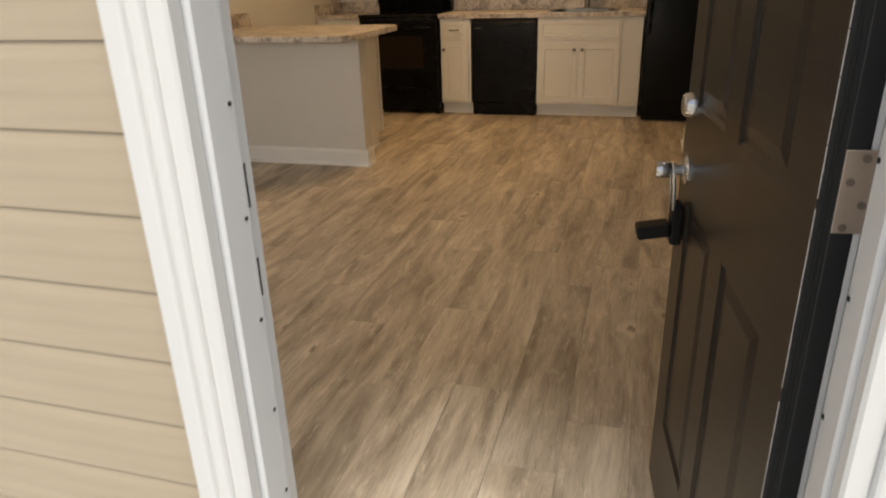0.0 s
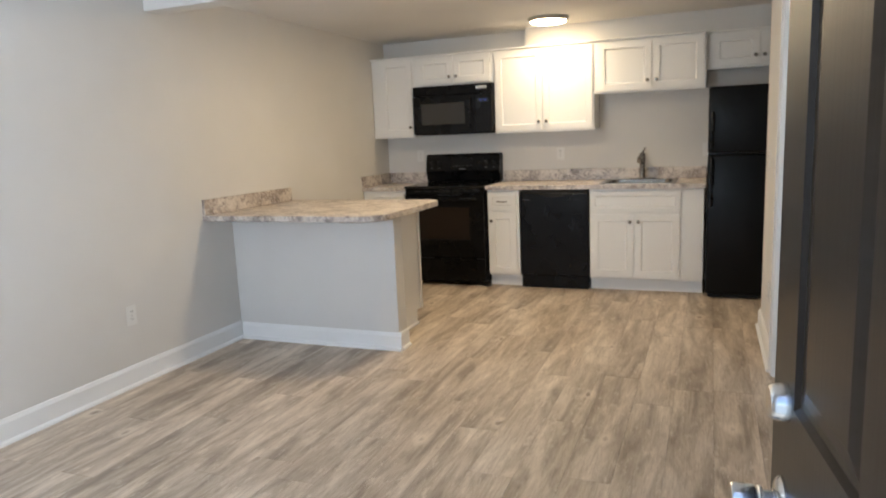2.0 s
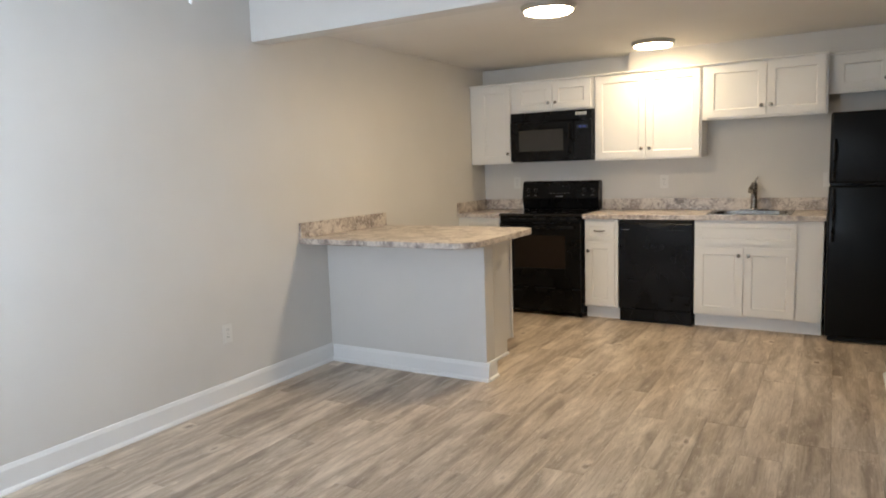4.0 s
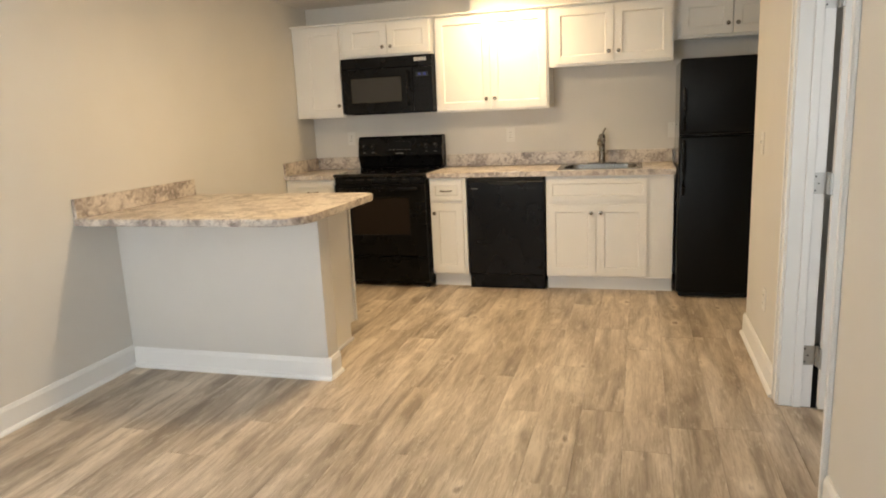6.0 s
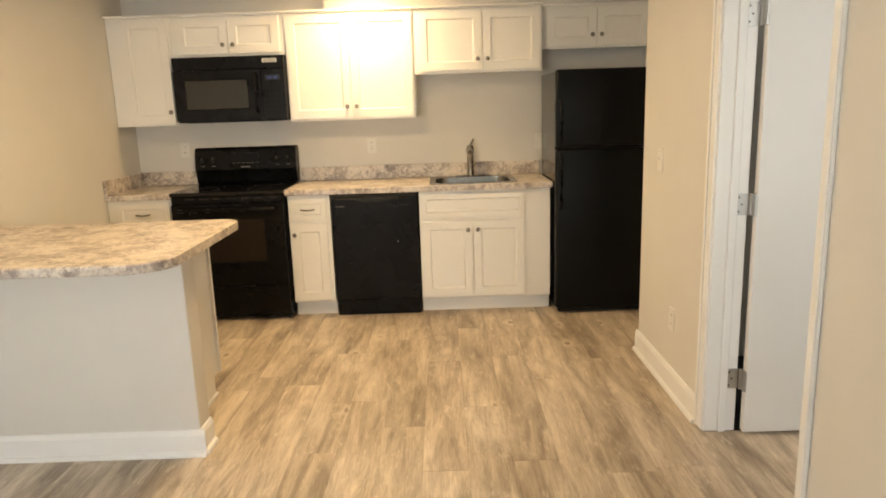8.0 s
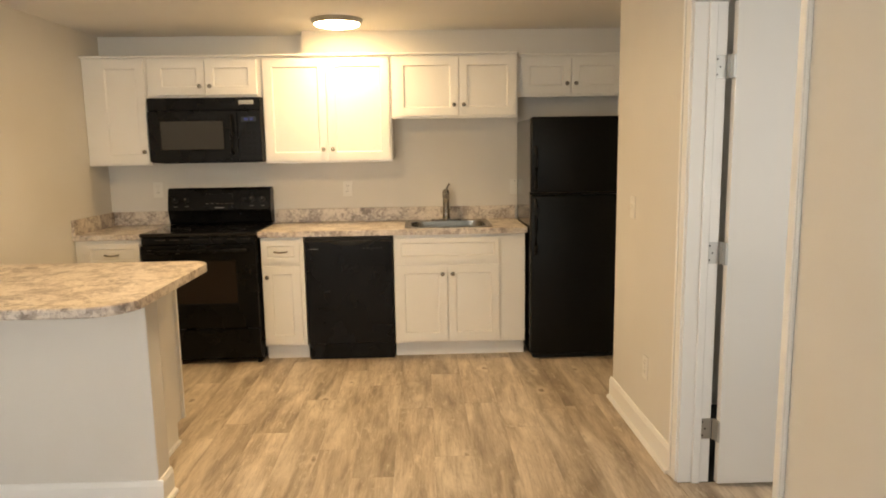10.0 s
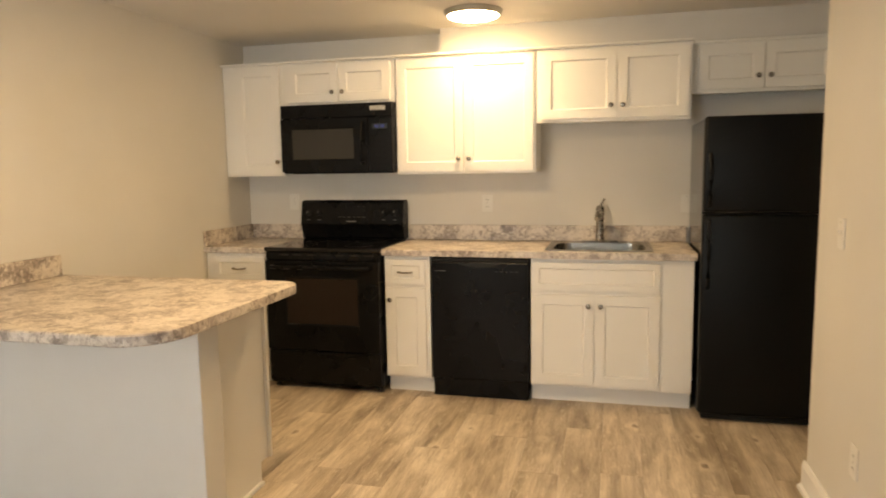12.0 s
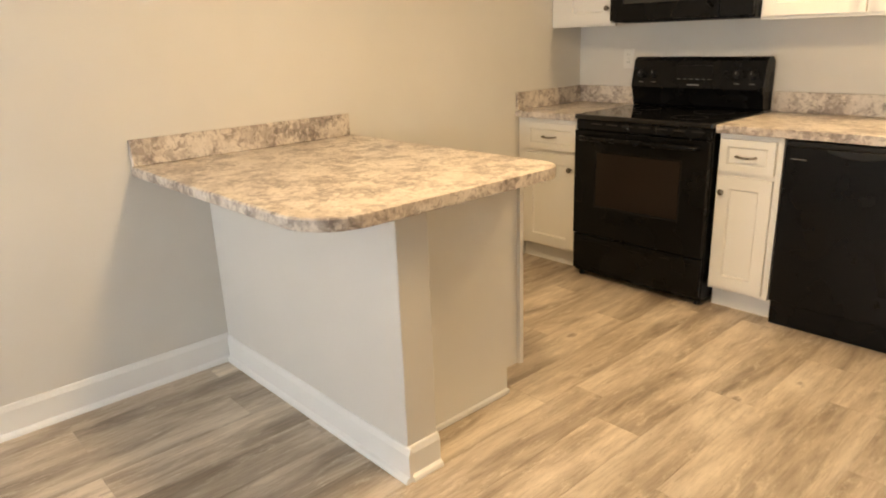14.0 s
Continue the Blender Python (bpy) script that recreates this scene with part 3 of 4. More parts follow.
lockbox = new("lock_box")
lockbox.matrix_world = pose(*HINGE_AT, 0, 0, 0, DOOR_TURN)
OFFSET[lockbox] = Vector((0, 0, 0))
tagged(lockbox, "small black key lock box hanging from the door knob", "lock box")
loop = [(KNOB_X + 0.016 * math.cos(a), 0.030, KNOB_Z - 0.004 + 0.017 * math.sin(a)) for a in [radians(d) for d in range(0, 181, 20)]]
part("shackle", tube([(KNOB_X + 0.018, 0.024, KNOB_Z - 0.085), *loop, (KNOB_X - 0.018, 0.024, KNOB_Z - 0.085)], 0.0042), CHROME, lockbox, "chrome shackle")
part("body", box(KNOB_X - 0.024, 0.003, KNOB_Z - 0.165, KNOB_X + 0.024, 0.026, KNOB_Z - 0.072, 0.006, 2), BLACK_PLASTIC, lockbox)
bm = box(KNOB_X - 0.025, 0.024, KNOB_Z - 0.146, KNOB_X + 0.025, 0.094, KNOB_Z - 0.116, 0.006, 2)
bmesh.ops.rotate(bm, cent=(KNOB_X, 0.03, KNOB_Z - 0.145), matrix=Matrix.Rotation(radians(-9), 3, "X"), verts=bm.verts)
part("cover", bm, BLACK_PLASTIC, lockbox, "open black plastic cover")

ground = structure("ground", box(-60, -60, -0.25, 60, FRONT - 0.1, -0.03), CONCRETE, "grey concrete walkway outside the entry", "ground")

siding = thing("siding_wall", -2, 0.55, -0.03, "beige horizontal lap siding on the outside wall", "siding", "", "structure")
part("sheathing", boxes((LEFT - 0.5, 0.5365, -0.03, WIN[0], 0.549, 2.6), (WIN[1], 0.5365, -0.03, DOOR_L - 0.039, 0.549, 2.6), (WIN[0], 0.5365, -0.03, WIN[1], 0.549, WIN[2]),
                        (WIN[0], 0.5365, WIN[3], WIN[1], 0.549, 2.6), (DOOR_R + 0.042, 0.5365, -0.03, 2.6, 0.549, 2.6)), SIDING, siding)
LAP = 0.108


def lap_mesh(x0, x1):
    bm = bmesh.new()
    prof = [(0.5360, 0), (0.5320, 0), (0.5311, 0.0008), (0.5309, 0.005), (0.5320, 0.085), (0.5334, 0.1075), (0.5360, 0.1075)]
    r1, r2 = [[bm.verts.new((x, y, z)) for y, z in prof] for x in (x0, x1)]
    for k in range(len(prof)):
        j = (k + 1) % len(prof)
        bm.faces.new((r1[k], r1[j], r2[j], r2[k]))
    bm.faces.new(r1[::-1]), bm.faces.new(r2)
    return bm


def laps(x0, x1, z0, z1, z_first):
    bm = lap_mesh(x0, x1)
    bmesh.ops.translate(bm, vec=-OFFSET[siding], verts=bm.verts)
    me = finish("lap", bm, SIDING)
    z = z_first
    while z < z1:
        if z >= z0:
            ob = new("lap", me)
            ob.parent, ob.location = siding, (0, 0, z)
        z += LAP


LAP_0 = 1.203 - 12 * LAP
laps(LEFT - 0.5, WIN[0] - 0.06, -0.2, 2.5, LAP_0)
laps(WIN[1] + 0.06, DOOR_L - 0.0512, -0.2, 2.5, LAP_0)
laps(DOOR_R + 0.0512, 2.6, -0.2, 2.5, LAP_0)

window = thing("window_1", (WIN[0] + WIN[1]) / 2, FRONT, WIN[2], "white framed front window with two clear panes", "window", "", "structure")
cxw = (WIN[0] + WIN[1]) / 2
part("window_frame", boxes((WIN[0], 0.56, WIN[2], WIN[0] + 0.05, 0.63, WIN[3]), (WIN[1] - 0.05, 0.56, WIN[2], WIN[1], 0.63, WIN[3]), (WIN[0] + 0.05, 0.56, WIN[2], WIN[1] - 0.05, 0.63, WIN[2] + 0.05),
                           (WIN[0] + 0.05, 0.56, WIN[3] - 0.05, WIN[1] - 0.05, 0.63, WIN[3]), (cxw - 0.02, 0.56, WIN[2] + 0.05, cxw + 0.02, 0.63, WIN[3] - 0.05)), TRIM, window)
for x0, x1 in ((WIN[0] + 0.052, cxw - 0.022), (cxw + 0.022, WIN[1] - 0.052)):
    p = part("pane", box(x0, 0.590, WIN[2] + 0.052, x1, 0.594, WIN[3] - 0.052), GLASS, window)
    p.visible_shadow = False

# unseen window, added only as an opening for the side room fill lamp
fill_window = thing("window_2", 1.35, 2.46, 0.85, "white framed window added out of view to light the side room", "window", "", "structure")
part("window_frame", boxes((0.9, 2.43, 0.85, 0.94, 2.49, 2.05), (1.76, 2.43, 0.85, 1.8, 2.49, 2.05), (0.94, 2.43, 0.85, 1.76, 2.49, 0.89), (0.94, 2.43, 2.01, 1.76, 2.49, 2.05)), TRIM, fill_window)
p = part("pane", box(0.941, 2.455, 0.891, 1.759, 2.459, 2.009), GLASS, fill_window)
p.visible_shadow = False

# ---- peninsula ----
stub = thing("peninsula_wall", -2.4, PEN_Y + 0.06, 0, "grey painted half wall under the peninsula counter", "half wall", "", "structure")
part("wall_panel", box(LEFT + 0.0005, PEN_Y, 0, PEN_X, PEN_Y + 0.125, 0.874, 0.003), WALL, stub)
baseboard("baseboard", (LEFT + 0.022, PEN_Y), (PEN_X + 0.022, PEN_Y), (0, -1), 0.118)
baseboard("baseboard", (PEN_X, PEN_Y - 0.0005), (PEN_X, PEN_Y + 0.125), (1, 0), 0.1175)


def knob(parent, x, y, z):
    return part("knob", lathe([(0.007, 0), (0.006, -0.010), (0.013, -0.016), (0.0155, -0.021), (0.013, -0.027), (0.005, -0.029)], (x, y, z), "y", 18), NICKEL, parent, "brushed nickel knob", True)


def pull(parent, x, y, z, w=0.085):
    pts = [(x - w / 2, y, z)] + [(x - w / 2 + w * k / 10, y - 0.024 + 0.004 * math.cos(math.pi * k / 5), z - 0.003 * math.sin(math.pi * k / 10)) for k in range(11)] + [(x + w / 2, y, z)]
    return part("handle", tube(pts, 0.0056, 10), NICKEL, parent, "brushed nickel bar pull", True)


def leaf(name, parent, x0, z0, x1, z1, yf, rail=0.056):
    return part(name, panelled(x0, z0, x1, z1, yf, 0.019, [(x0 + rail, z0 + rail, x1 - rail, z1 - rail)], 0.010, 0.007), CABINET, parent)


BASE_F = 6.20


def base_cabinet(x0, x1, label, doors, drawer=None, knobs=(), filler=0.0, fill_left=False):
    """Face frame at BASE_F; doors and the drawer front stand proud of it."""
    c = thing("base_cabinet", (x0 + x1) / 2, BACK, 0, label, "cabinet", "kitchen base cabinets")
    part("body", box(x0, BASE_F + 0.021, 0.105, x1, BACK - 0.002, 0.874), CABINET, c)
    part("face_frame", box(x0, BASE_F + 0.002, 0.105, x1, BASE_F + 0.0205, 0.874, 0.001), CABINET, c)
    part("toe_kick", box(x0, BASE_F + 0.060, 0.0, x1, BASE_F + 0.074, 0.1045), TRIM, c, "white toe board")
    for d0, d1, z0, z1 in doors:
        leaf("door", c, d0, z0, d1, z1, BASE_F - 0.0175)
    if drawer:
        dr = leaf("drawer", c, drawer[0], drawer[2], drawer[1], drawer[3], BASE_F - 0.0175, 0.034)
        if drawer[4]:
            pull(dr, (drawer[0] + drawer[1]) / 2, BASE_F - 0.0175, (drawer[2] + drawer[3]) / 2)
    for x, z in knobs:
        knob(c, x, BASE_F - 0.0175, z)
    return c


base_cabinet(LEFT + 0.004, -2.592, "white shaker base cabinet beside the range", [(-2.98, -2.615, 0.125, 0.675)], (-2.98, -2.615, 0.700, 0.850, True), [(-2.645, 0.600)])
base_cabinet(-1.800, -1.508, "narrow white shaker base cabinet with drawer", [(-1.787, -1.535, 0.125, 0.675)], (-1.787, -1.535, 0.700, 0.850, True), [(-1.760, 0.600)])
base_cabinet(-0.890, 0.020, "white shaker sink cabinet with two doors", [(-0.876, -0.524, 0.125, 0.660), (-0.518, -0.160, 0.125, 0.660)], (-0.876, -0.160, 0.690, 0.850, False), [(-0.556, 0.600), (-0.486, 0.600)])

pen_cab = thing("base_cabinet", -2.4, 4.66, 0, "white base cabinet under the peninsula counter", "cabinet", "kitchen base cabinets")
part("body", boxes((LEFT + 0.004, PEN_Y + 0.127, 0.105, -1.945, 4.925, 0.874), (LEFT + 0.004, PEN_Y + 0.127, 0, -1.945, 4.865, 0.105)), CABINET, pen_cab, "cream painted end panel")
part("face_frame", box(LEFT + 0.004, 4.9255, 0.105, -1.930, 4.945, 0.874, 0.001), CABINET, pen_cab)
part("shoe_strip", box(-1.9445, PEN_Y + 0.127, 0, -1.930, 4.865, 0.020, 0.004, 2), TRIM, pen_cab)
for x0, x1 in ((-3.02, -2.50), (-2.48, -1.95)):
    bm = box(x0, 4.9455, 0.125, x1, 4.963, 0.850, 0.002)
    part("door", bm, CABINET, pen_cab)


def countertop(name, label, outline, group=""):
    t = thing(name, sum(p[0] for p in outline) / len(outline), sum(p[1] for p in outline) / len(outline), 0.875, label, "countertop", group)
    part("slab", prism(outline, 0.8755, CTOP, 0.005), LAMINATE, t)
    return t


pen_top = countertop("peninsula_countertop", "mottled beige stone-look laminate peninsula counter with rounded corners",
                     rounded_outline(LEFT + 0.002, 3.948, -1.752, 4.985, (0.0, 0.17, 0.12, 0.0), 12))
part("splash", box(LEFT + 0.001, 3.952, CTOP + 0.0005, LEFT + 0.020, 4.965, 1.017, 0.003), LAMINATE, pen_top)

left_top = countertop("countertop", "mottled laminate counter with splashback beside the range", [(LEFT + 0.002, 6.170), (-2.592, 6.170), (-2.592, BACK - 0.002), (LEFT + 0.002, BACK - 0.002)])
part("splash", box(LEFT + 0.001, 6.172, CTOP + 0.0005, LEFT + 0.020, BACK - 0.001, 1.017, 0.003), LAMINATE, left_top)
part("splash", box(LEFT + 0.021, BACK - 0.020, CTOP + 0.0005, -2.592, BACK - 0.001, 1.017, 0.003), LAMINATE, left_top)

# the long counter has a cut-out for the sink
SX0, SX1, SY0, SY1 = -0.795, -0.215, 6.235, 6.655
main_top = thing("countertop", -0.9, 6.48, 0.875, "mottled laminate counter with splashback and sink cut-out", "countertop")
bm = bmesh.new()
XS, YS = (-1.808, SX0, SX1, 0.032), (6.165, SY0, SY1, BACK - 0.002)
gv = {(i, j, k): bm.verts.new((XS[i], YS[j], (0.8755, CTOP)[k])) for i in range(4) for j in range(4) for k in range(2)}
for i in range(3):
    for j in range(3):
        if (i, j) != (1, 1):
            for k in range(2):
                bm.faces.new((gv[i, j, k], gv[i + 1, j, k], gv[i + 1, j + 1, k], gv[i, j + 1, k]))
for i in range(3):
    for j in (0, 3):
        bm.faces.new((gv[i, j, 0], gv[i + 1, j, 0], gv[i + 1, j, 1], gv[i, j, 1]))
        bm.faces.new((gv[j, i, 0], gv[j, i + 1, 0], gv[j, i + 1, 1], gv[j, i, 1]))
for a, c in (((1, 1), (2, 1)), ((2, 1), (2, 2)), ((2, 2), (1, 2)), ((1, 2), (1, 1))):
    bm.faces.new((gv[*a, 0], gv[*c, 0], gv[*c, 1], gv[*a, 1]))
rim = [e for e in bm.edges if all(abs(v.co.y - 6.165) < 1e-5 for v in e.verts) and abs(e.verts[0].co.z - e.verts[1].co.z) < 1e-5]
bmesh.ops.bevel(bm, geom=rim, offset=0.006, segments=2, affect="EDGES", profile=0.5)
part("slab", bm, LAMINATE, main_top)
part("splash", box(-1.808, BACK - 0.020, CTOP + 0.0005, 0.032, BACK - 0.001, 1.017, 0.003), LAMINATE, main_top)

# ---- sink and tap ----
sink = thing("sink", -0.505, 6.46, CTOP, "single-bowl stainless steel drop-in kitchen sink", "sink")
outer = rounded_outline(SX0 - 0.018, SY0 - 0.018, SX1 + 0.018, SY1 + 0.088, (0.03,) * 4, 6)
inner = rounded_outline(SX0 + 0.025, SY0 + 0.018, SX1 - 0.025, SY1 - 0.025, (0.09,) * 4, 6)
low = rounded_outline(SX0 + 0.045, SY0 + 0.038, SX1 - 0.045, SY1 - 0.045, (0.08,) * 4, 6)
bm = bmesh.new()
rings = [[bm.verts.new((x, y, z)) for x, y in o] for o, z in ((outer, CTOP + 0.0008), (outer, CTOP + 0.005), (inner, CTOP + 0.004), (low, CTOP - 0.15))]
for a, c in zip(rings, rings[1:]):
    for k in range(len(a)):
        bm.faces.new((a[k], a[(k + 1) % len(a)], c[(k + 1) % len(a)], c[k]))
bm.faces.new(rings[-1])
part("bowl", bm, STEEL, sink)
part("drain", lathe([(0.042, 0), (0.042, 0.003), (0.02, 0.004)], (-0.505, 6.45, CTOP - 0.1495), "z", 20), CHROME, sink)

tap = thing("faucet", -0.505, 6.70, CTOP + 0.005, "tall brushed nickel single-lever kitchen faucet behind the sink", "faucet")
part("deck_plate", prism(rounded_outline(-0.62, 6.675, -0.39, 6.732, (0.027,) * 4, 6), CTOP + 0.0055, CTOP + 0.013, 0.002), NICKEL, tap)
part("body", lathe([(0.031, 0.013), (0.028, 0.022), (0.0255, 0.04), (0.025, 0.17), (0.027, 0.178), (0.028, 0.210), (0.024, 0.230), (0.012, 0.240)], (-0.505, 6.702, CTOP), "z", 24), NICKEL, tap, smooth=True)
part("spout", tube([(-0.505, 6.695, CTOP + 0.150), (-0.508, 6.64, CTOP + 0.190), (-0.512, 6.58, CTOP + 0.205), (-0.515, 6.53, CTOP + 0.192), (-0.516, 6.508, CTOP + 0.165)], 0.0175, 14), NICKEL, tap, smooth=True)
part("lever", tube([(-0.505, 6.702, CTOP + 0.220), (-0.498, 6.705, CTOP + 0.246), (-0.478, 6.71, CTOP + 0.282)], 0.0075, 10), NICKEL, tap, smooth=True)

# ---- range ----
RX0, RX1, RY = -2.586, -1.814, 6.165
stove = thing("range", -2.2, 6.48, 0, "freestanding black electric range with glass cooktop", "range")
part("body", box(RX0, RY, 0.03, RX1, BACK - 0.012, 0.895, 0.003), BLACK, stove)
part("cooktop", box(RX0 - 0.004, RY - 0.030, 0.8955, RX1 + 0.004, 6.70, 0.922, 0.006, 2), BLACK_GLASS, stove, "black glass cooktop")
part("top_rail", box(RX0 + 0.004, RY - 0.022, 0.842, RX1 - 0.004, RY - 0.0005, 0.893, 0.004), BLACK, stove)
part("vent", boxes(*[(RX0 + 0.10 + k * 0.095, RY - 0.0235, 0.872, RX0 + 0.165 + k * 0.095, RY - 0.0215, 0.879) for k in range(7)]), DARK_GAP, stove)
odoor = part("oven_door", panelled(RX0 + 0.004, 0.262, RX1 - 0.004, 0.838, RY - 0.032, 0.031, [(RX0 + 0.135, 0.425, RX1 - 0.135, 0.735)], 0.004, 0.008), BLACK, stove)
part("oven_window", box(RX0 + 0.145, RY - 0.0290, 0.435, RX1 - 0.145, RY - 0.0275, 0.725), OVEN_GLASS, odoor, "smoked oven window")
hw = [(RX0 + 0.055, RY - 0.030, 0.800), (RX0 + 0.060, RY - 0.062, 0.802), (RX0 + 0.10, RY - 0.073, 0.803), (-2.2, RY - 0.076, 0.804), (RX1 - 0.10, RY - 0.073, 0.803), (RX1 - 0.060, RY - 0.062, 0.802), (RX1 - 0.055, RY - 0.030, 0.800)]
part("handle", tube(hw, 0.0125, 12), BLACK, odoor, smooth=True)
part("storage_drawer", box(RX0 + 0.004, RY - 0.028, 0.050, RX1 - 0.004, RY - 0.0005, 0.254, 0.006, 2), BLACK, stove)
part("drawer_lip", box(RX0 + 0.05, RY - 0.033, 0.222, RX1 - 0.05, RY - 0.0285, 0.244, 0.002), BLACK, stove)
for x in (RX0 + 0.03, RX1 - 0.03):
    for y in (RY + 0.03, 6.72):
        part("foot", lathe([(0.016, 0), (0.016, 0.012), (0.010, 0.029)], (x, y, 0.0005), "z", 12), RUBBER, stove)
# back guard with a sloping face
bm = bmesh.new()
prof = [(6.700, 0.9225), (6.690, 0.935), (6.676, 1.00), (6.662, 1.03), (6.690, 1.175), (6.715, 1.193), (6.760, 1.193), (6.785, 1.17), (6.785, 0.9225)]
r1, r2 = [[bm.verts.new((x, y, z)) for y, z in prof] for x in (RX0 + 0.006, RX1 - 0.006)]
for k in range(len(prof)):
    j = (k + 1) % len(prof)
    bm.faces.new((r1[k], r1[j], r2[j], r2[k]))
bm.faces.new(r1[::-1]), bm.faces.new(r2)
guard = part("control_panel", bm, BLACK, stove)


def on_guard(z):
    return 6.662 + (z - 1.03) * (0.028 / 0.145)


part("display", box(-2.30, on_guard(1.12) - 0.006, 1.095, -2.10, on_guard(1.12) + 0.002, 1.150, 0.001), BLACK, guard)
for x in (RX0 + 0.065, RX0 + 0.145, RX1 - 0.145, RX1 - 0.065):
    z = 1.105
    part("dial", lathe([(0.026, -0.001), (0.026, -0.006), (0.021, -0.010), (0.018, -0.028), (0.010, -0.030)], (x, on_guard(z), z), "y", 20), BLACK_PLASTIC, guard, smooth=True)
    part("dial_mark", box(x - 0.002, on_guard(z) - 0.0315, z + 0.002, x + 0.002, on_guard(z) - 0.030, z + 0.016), GREY_PRINT, guard)
    part("print_bar", box(x - 0.014, on_guard(1.058) - 0.0015, 1.056, x + 0.014, on_guard(1.058) + 0.001, 1.060), GREY_PRINT, guard)
for k in range(6):
    part("print_bar", box(-2.30 + k * 0.036, on_guard(1.078) - 0.0015, 1.076, -2.278 + k * 0.036, on_guard(1.078) + 0.001, 1.079), GREY_PRINT, guard)
part("maker_mark", box(-2.235, on_guard(1.047) - 0.0015, 1.044, -2.165, on_guard(1.047) + 0.001, 1.051), GREY_PRINT, guard)
for x, y, r in ((-2.40, 6.30, 0.10), (-2.01, 6.30, 0.085), (-2.40, 6.55, 0.075), (-2.01, 6.55, 0.10)):
    bm = bmesh.new()
    inner_r, outer_r = ([bm.verts.new((x + q * math.cos(2 * math.pi * k / 40), y + q * math.sin(2 * math.pi * k / 40), 0.9225)) for k in range(40)] for q in (r - 0.003, r))
    for k in range(40):
        bm.faces.new((inner_r[k], inner_r[(k + 1) % 40], outer_r[(k + 1) % 40], outer_r[k]))
    part("burner_ring", bm, material("burner_print", (0.05, 0.05, 0.05), 0.3)[0], stove)

# ---- dishwasher ----
DX0, DX1 = -1.500, -0.898
dish = thing("dishwasher", -1.2, 6.5, 0, "black built-in dishwasher under the counter", "dishwasher")
part("body", box(DX0 + 0.006, 6.225, 0.05, DX1 - 0.006, BACK - 0.03, 0.868), BLACK_PLASTIC, dish)
door_d = part("door", box(DX0 + 0.004, 6.183, 0.118, DX1 - 0.004, 6.2245, 0.842, 0.006, 2), BLACK, dish)
panel = part("control_panel", box(DX0 + 0.004, 6.180, 0.8425, DX1 - 0.004, 6.2245, 0.866, 0.006, 2), BLACK_PLASTIC, dish)
bm = bmesh.new()
arc = [(-1.2 + 0.125 * u, 0.834 - 0.024 * (1 - u * u)) for u in [k / 8 - 1 for k in range(17)]]
top = [bm.verts.new((x, 6.1815, 0.838)) for x, z in arc]
bot = [bm.verts.new((x, 6.1790, z)) for x, z in arc]
top2 = [bm.verts.new((x, 6.1829, 0.838)) for x, z in arc]
bot2 = [bm.verts.new((x, 6.1829, z - 0.005)) for x, z in arc]
for k in range(16):
    bm.faces.new((top[k], top[k + 1], bot[k + 1], bot[k]))
    bm.faces.new((bot[k], bot[k + 1], bot2[k + 1], bot2[k]))
    bm.faces.new((top[k], top[k + 1], top2[k + 1], top2[k]))
part("handle_pocket", bm, BLACK_PLASTIC, door_d, "curved glossy finger grip")
part("maker_mark", box(-1.470, 6.1820, 0.786, -1.405, 6.1829, 0.790), GREY_PRINT, door_d)
FAINT = material("faint_print", (0.05, 0.05, 0.05), 0.5)[0]
for k in range(5):
    part("print_bar", box(-1.10 + k * 0.030, 6.1820, 0.787, -1.085 + k * 0.030, 6.1829, 0.790), FAINT, door_d)
part("kick_plate", box(DX0 + 0.006, 6.205, 0.0, DX1 - 0.006, 6.222, 0.113, 0.003), BLACK, dish)

# ---- refrigerator ----
FX0, FX1, FY, FH = 0.040, 0.755, 6.075, 1.655
fridge = thing("refrigerator", 0.4, 6.4, 0, "tall black top-freezer refrigerator in the alcove", "refrigerator")
part("body", box(FX0 + 0.004, FY + 0.075, 0.03, FX1 - 0.004, BACK - 0.04, FH - 0.008, 0.006, 2), BLACK_SIDE, fridge)
for z0, z1, h0, h1 in ((0.040, 1.140, 0.74, 1.11), (1.152, FH, 1.18, 1.46)):
    d = part("door", box(FX0, FY, z0, FX1, FY + 0.070, z1, 0.016, 3), BLACK_FRIDGE, fridge, smooth=True)
    hx = FX0 + 0.032
    part("handle", tube([(hx, FY + 0.004, h0), (hx, FY - 0.022, h0 + 0.02), (hx, FY - 0.030, h0 + 0.06), (hx, FY - 0.032, (h0 + h1) / 2), (hx, FY - 0.030, h1 - 0.06), (hx, FY - 0.022, h1 - 0.02), (hx, FY + 0.004, h1)], 0.010, 12), BLACK, d, "glossy black bar handle", True)
part("kick_grille", box(FX0 + 0.02, FY + 0.020, 0.010, FX1 - 0.02, FY + 0.074, 0.038, 0.003), BLACK_PLASTIC, fridge)
for x in (FX0 + 0.06, FX1 - 0.06):
    for y in (FY + 0.10, 6.70):
        part("foot", lathe([(0.02, 0), (0.02, 0.02), (0.012, 0.032)], (x, y, 0.0005), "z", 12), RUBBER, fridge)
part("hinge_cap", box(FX1 - 0.09, FY + 0.01, FH + 0.0005, FX1 - 0.02, FY + 0.12, FH + 0.018, 0.004), BLACK_PLASTIC, fridge)

# ---- wall cabinets ----
UP_F, UP_T = 6.505, 2.128


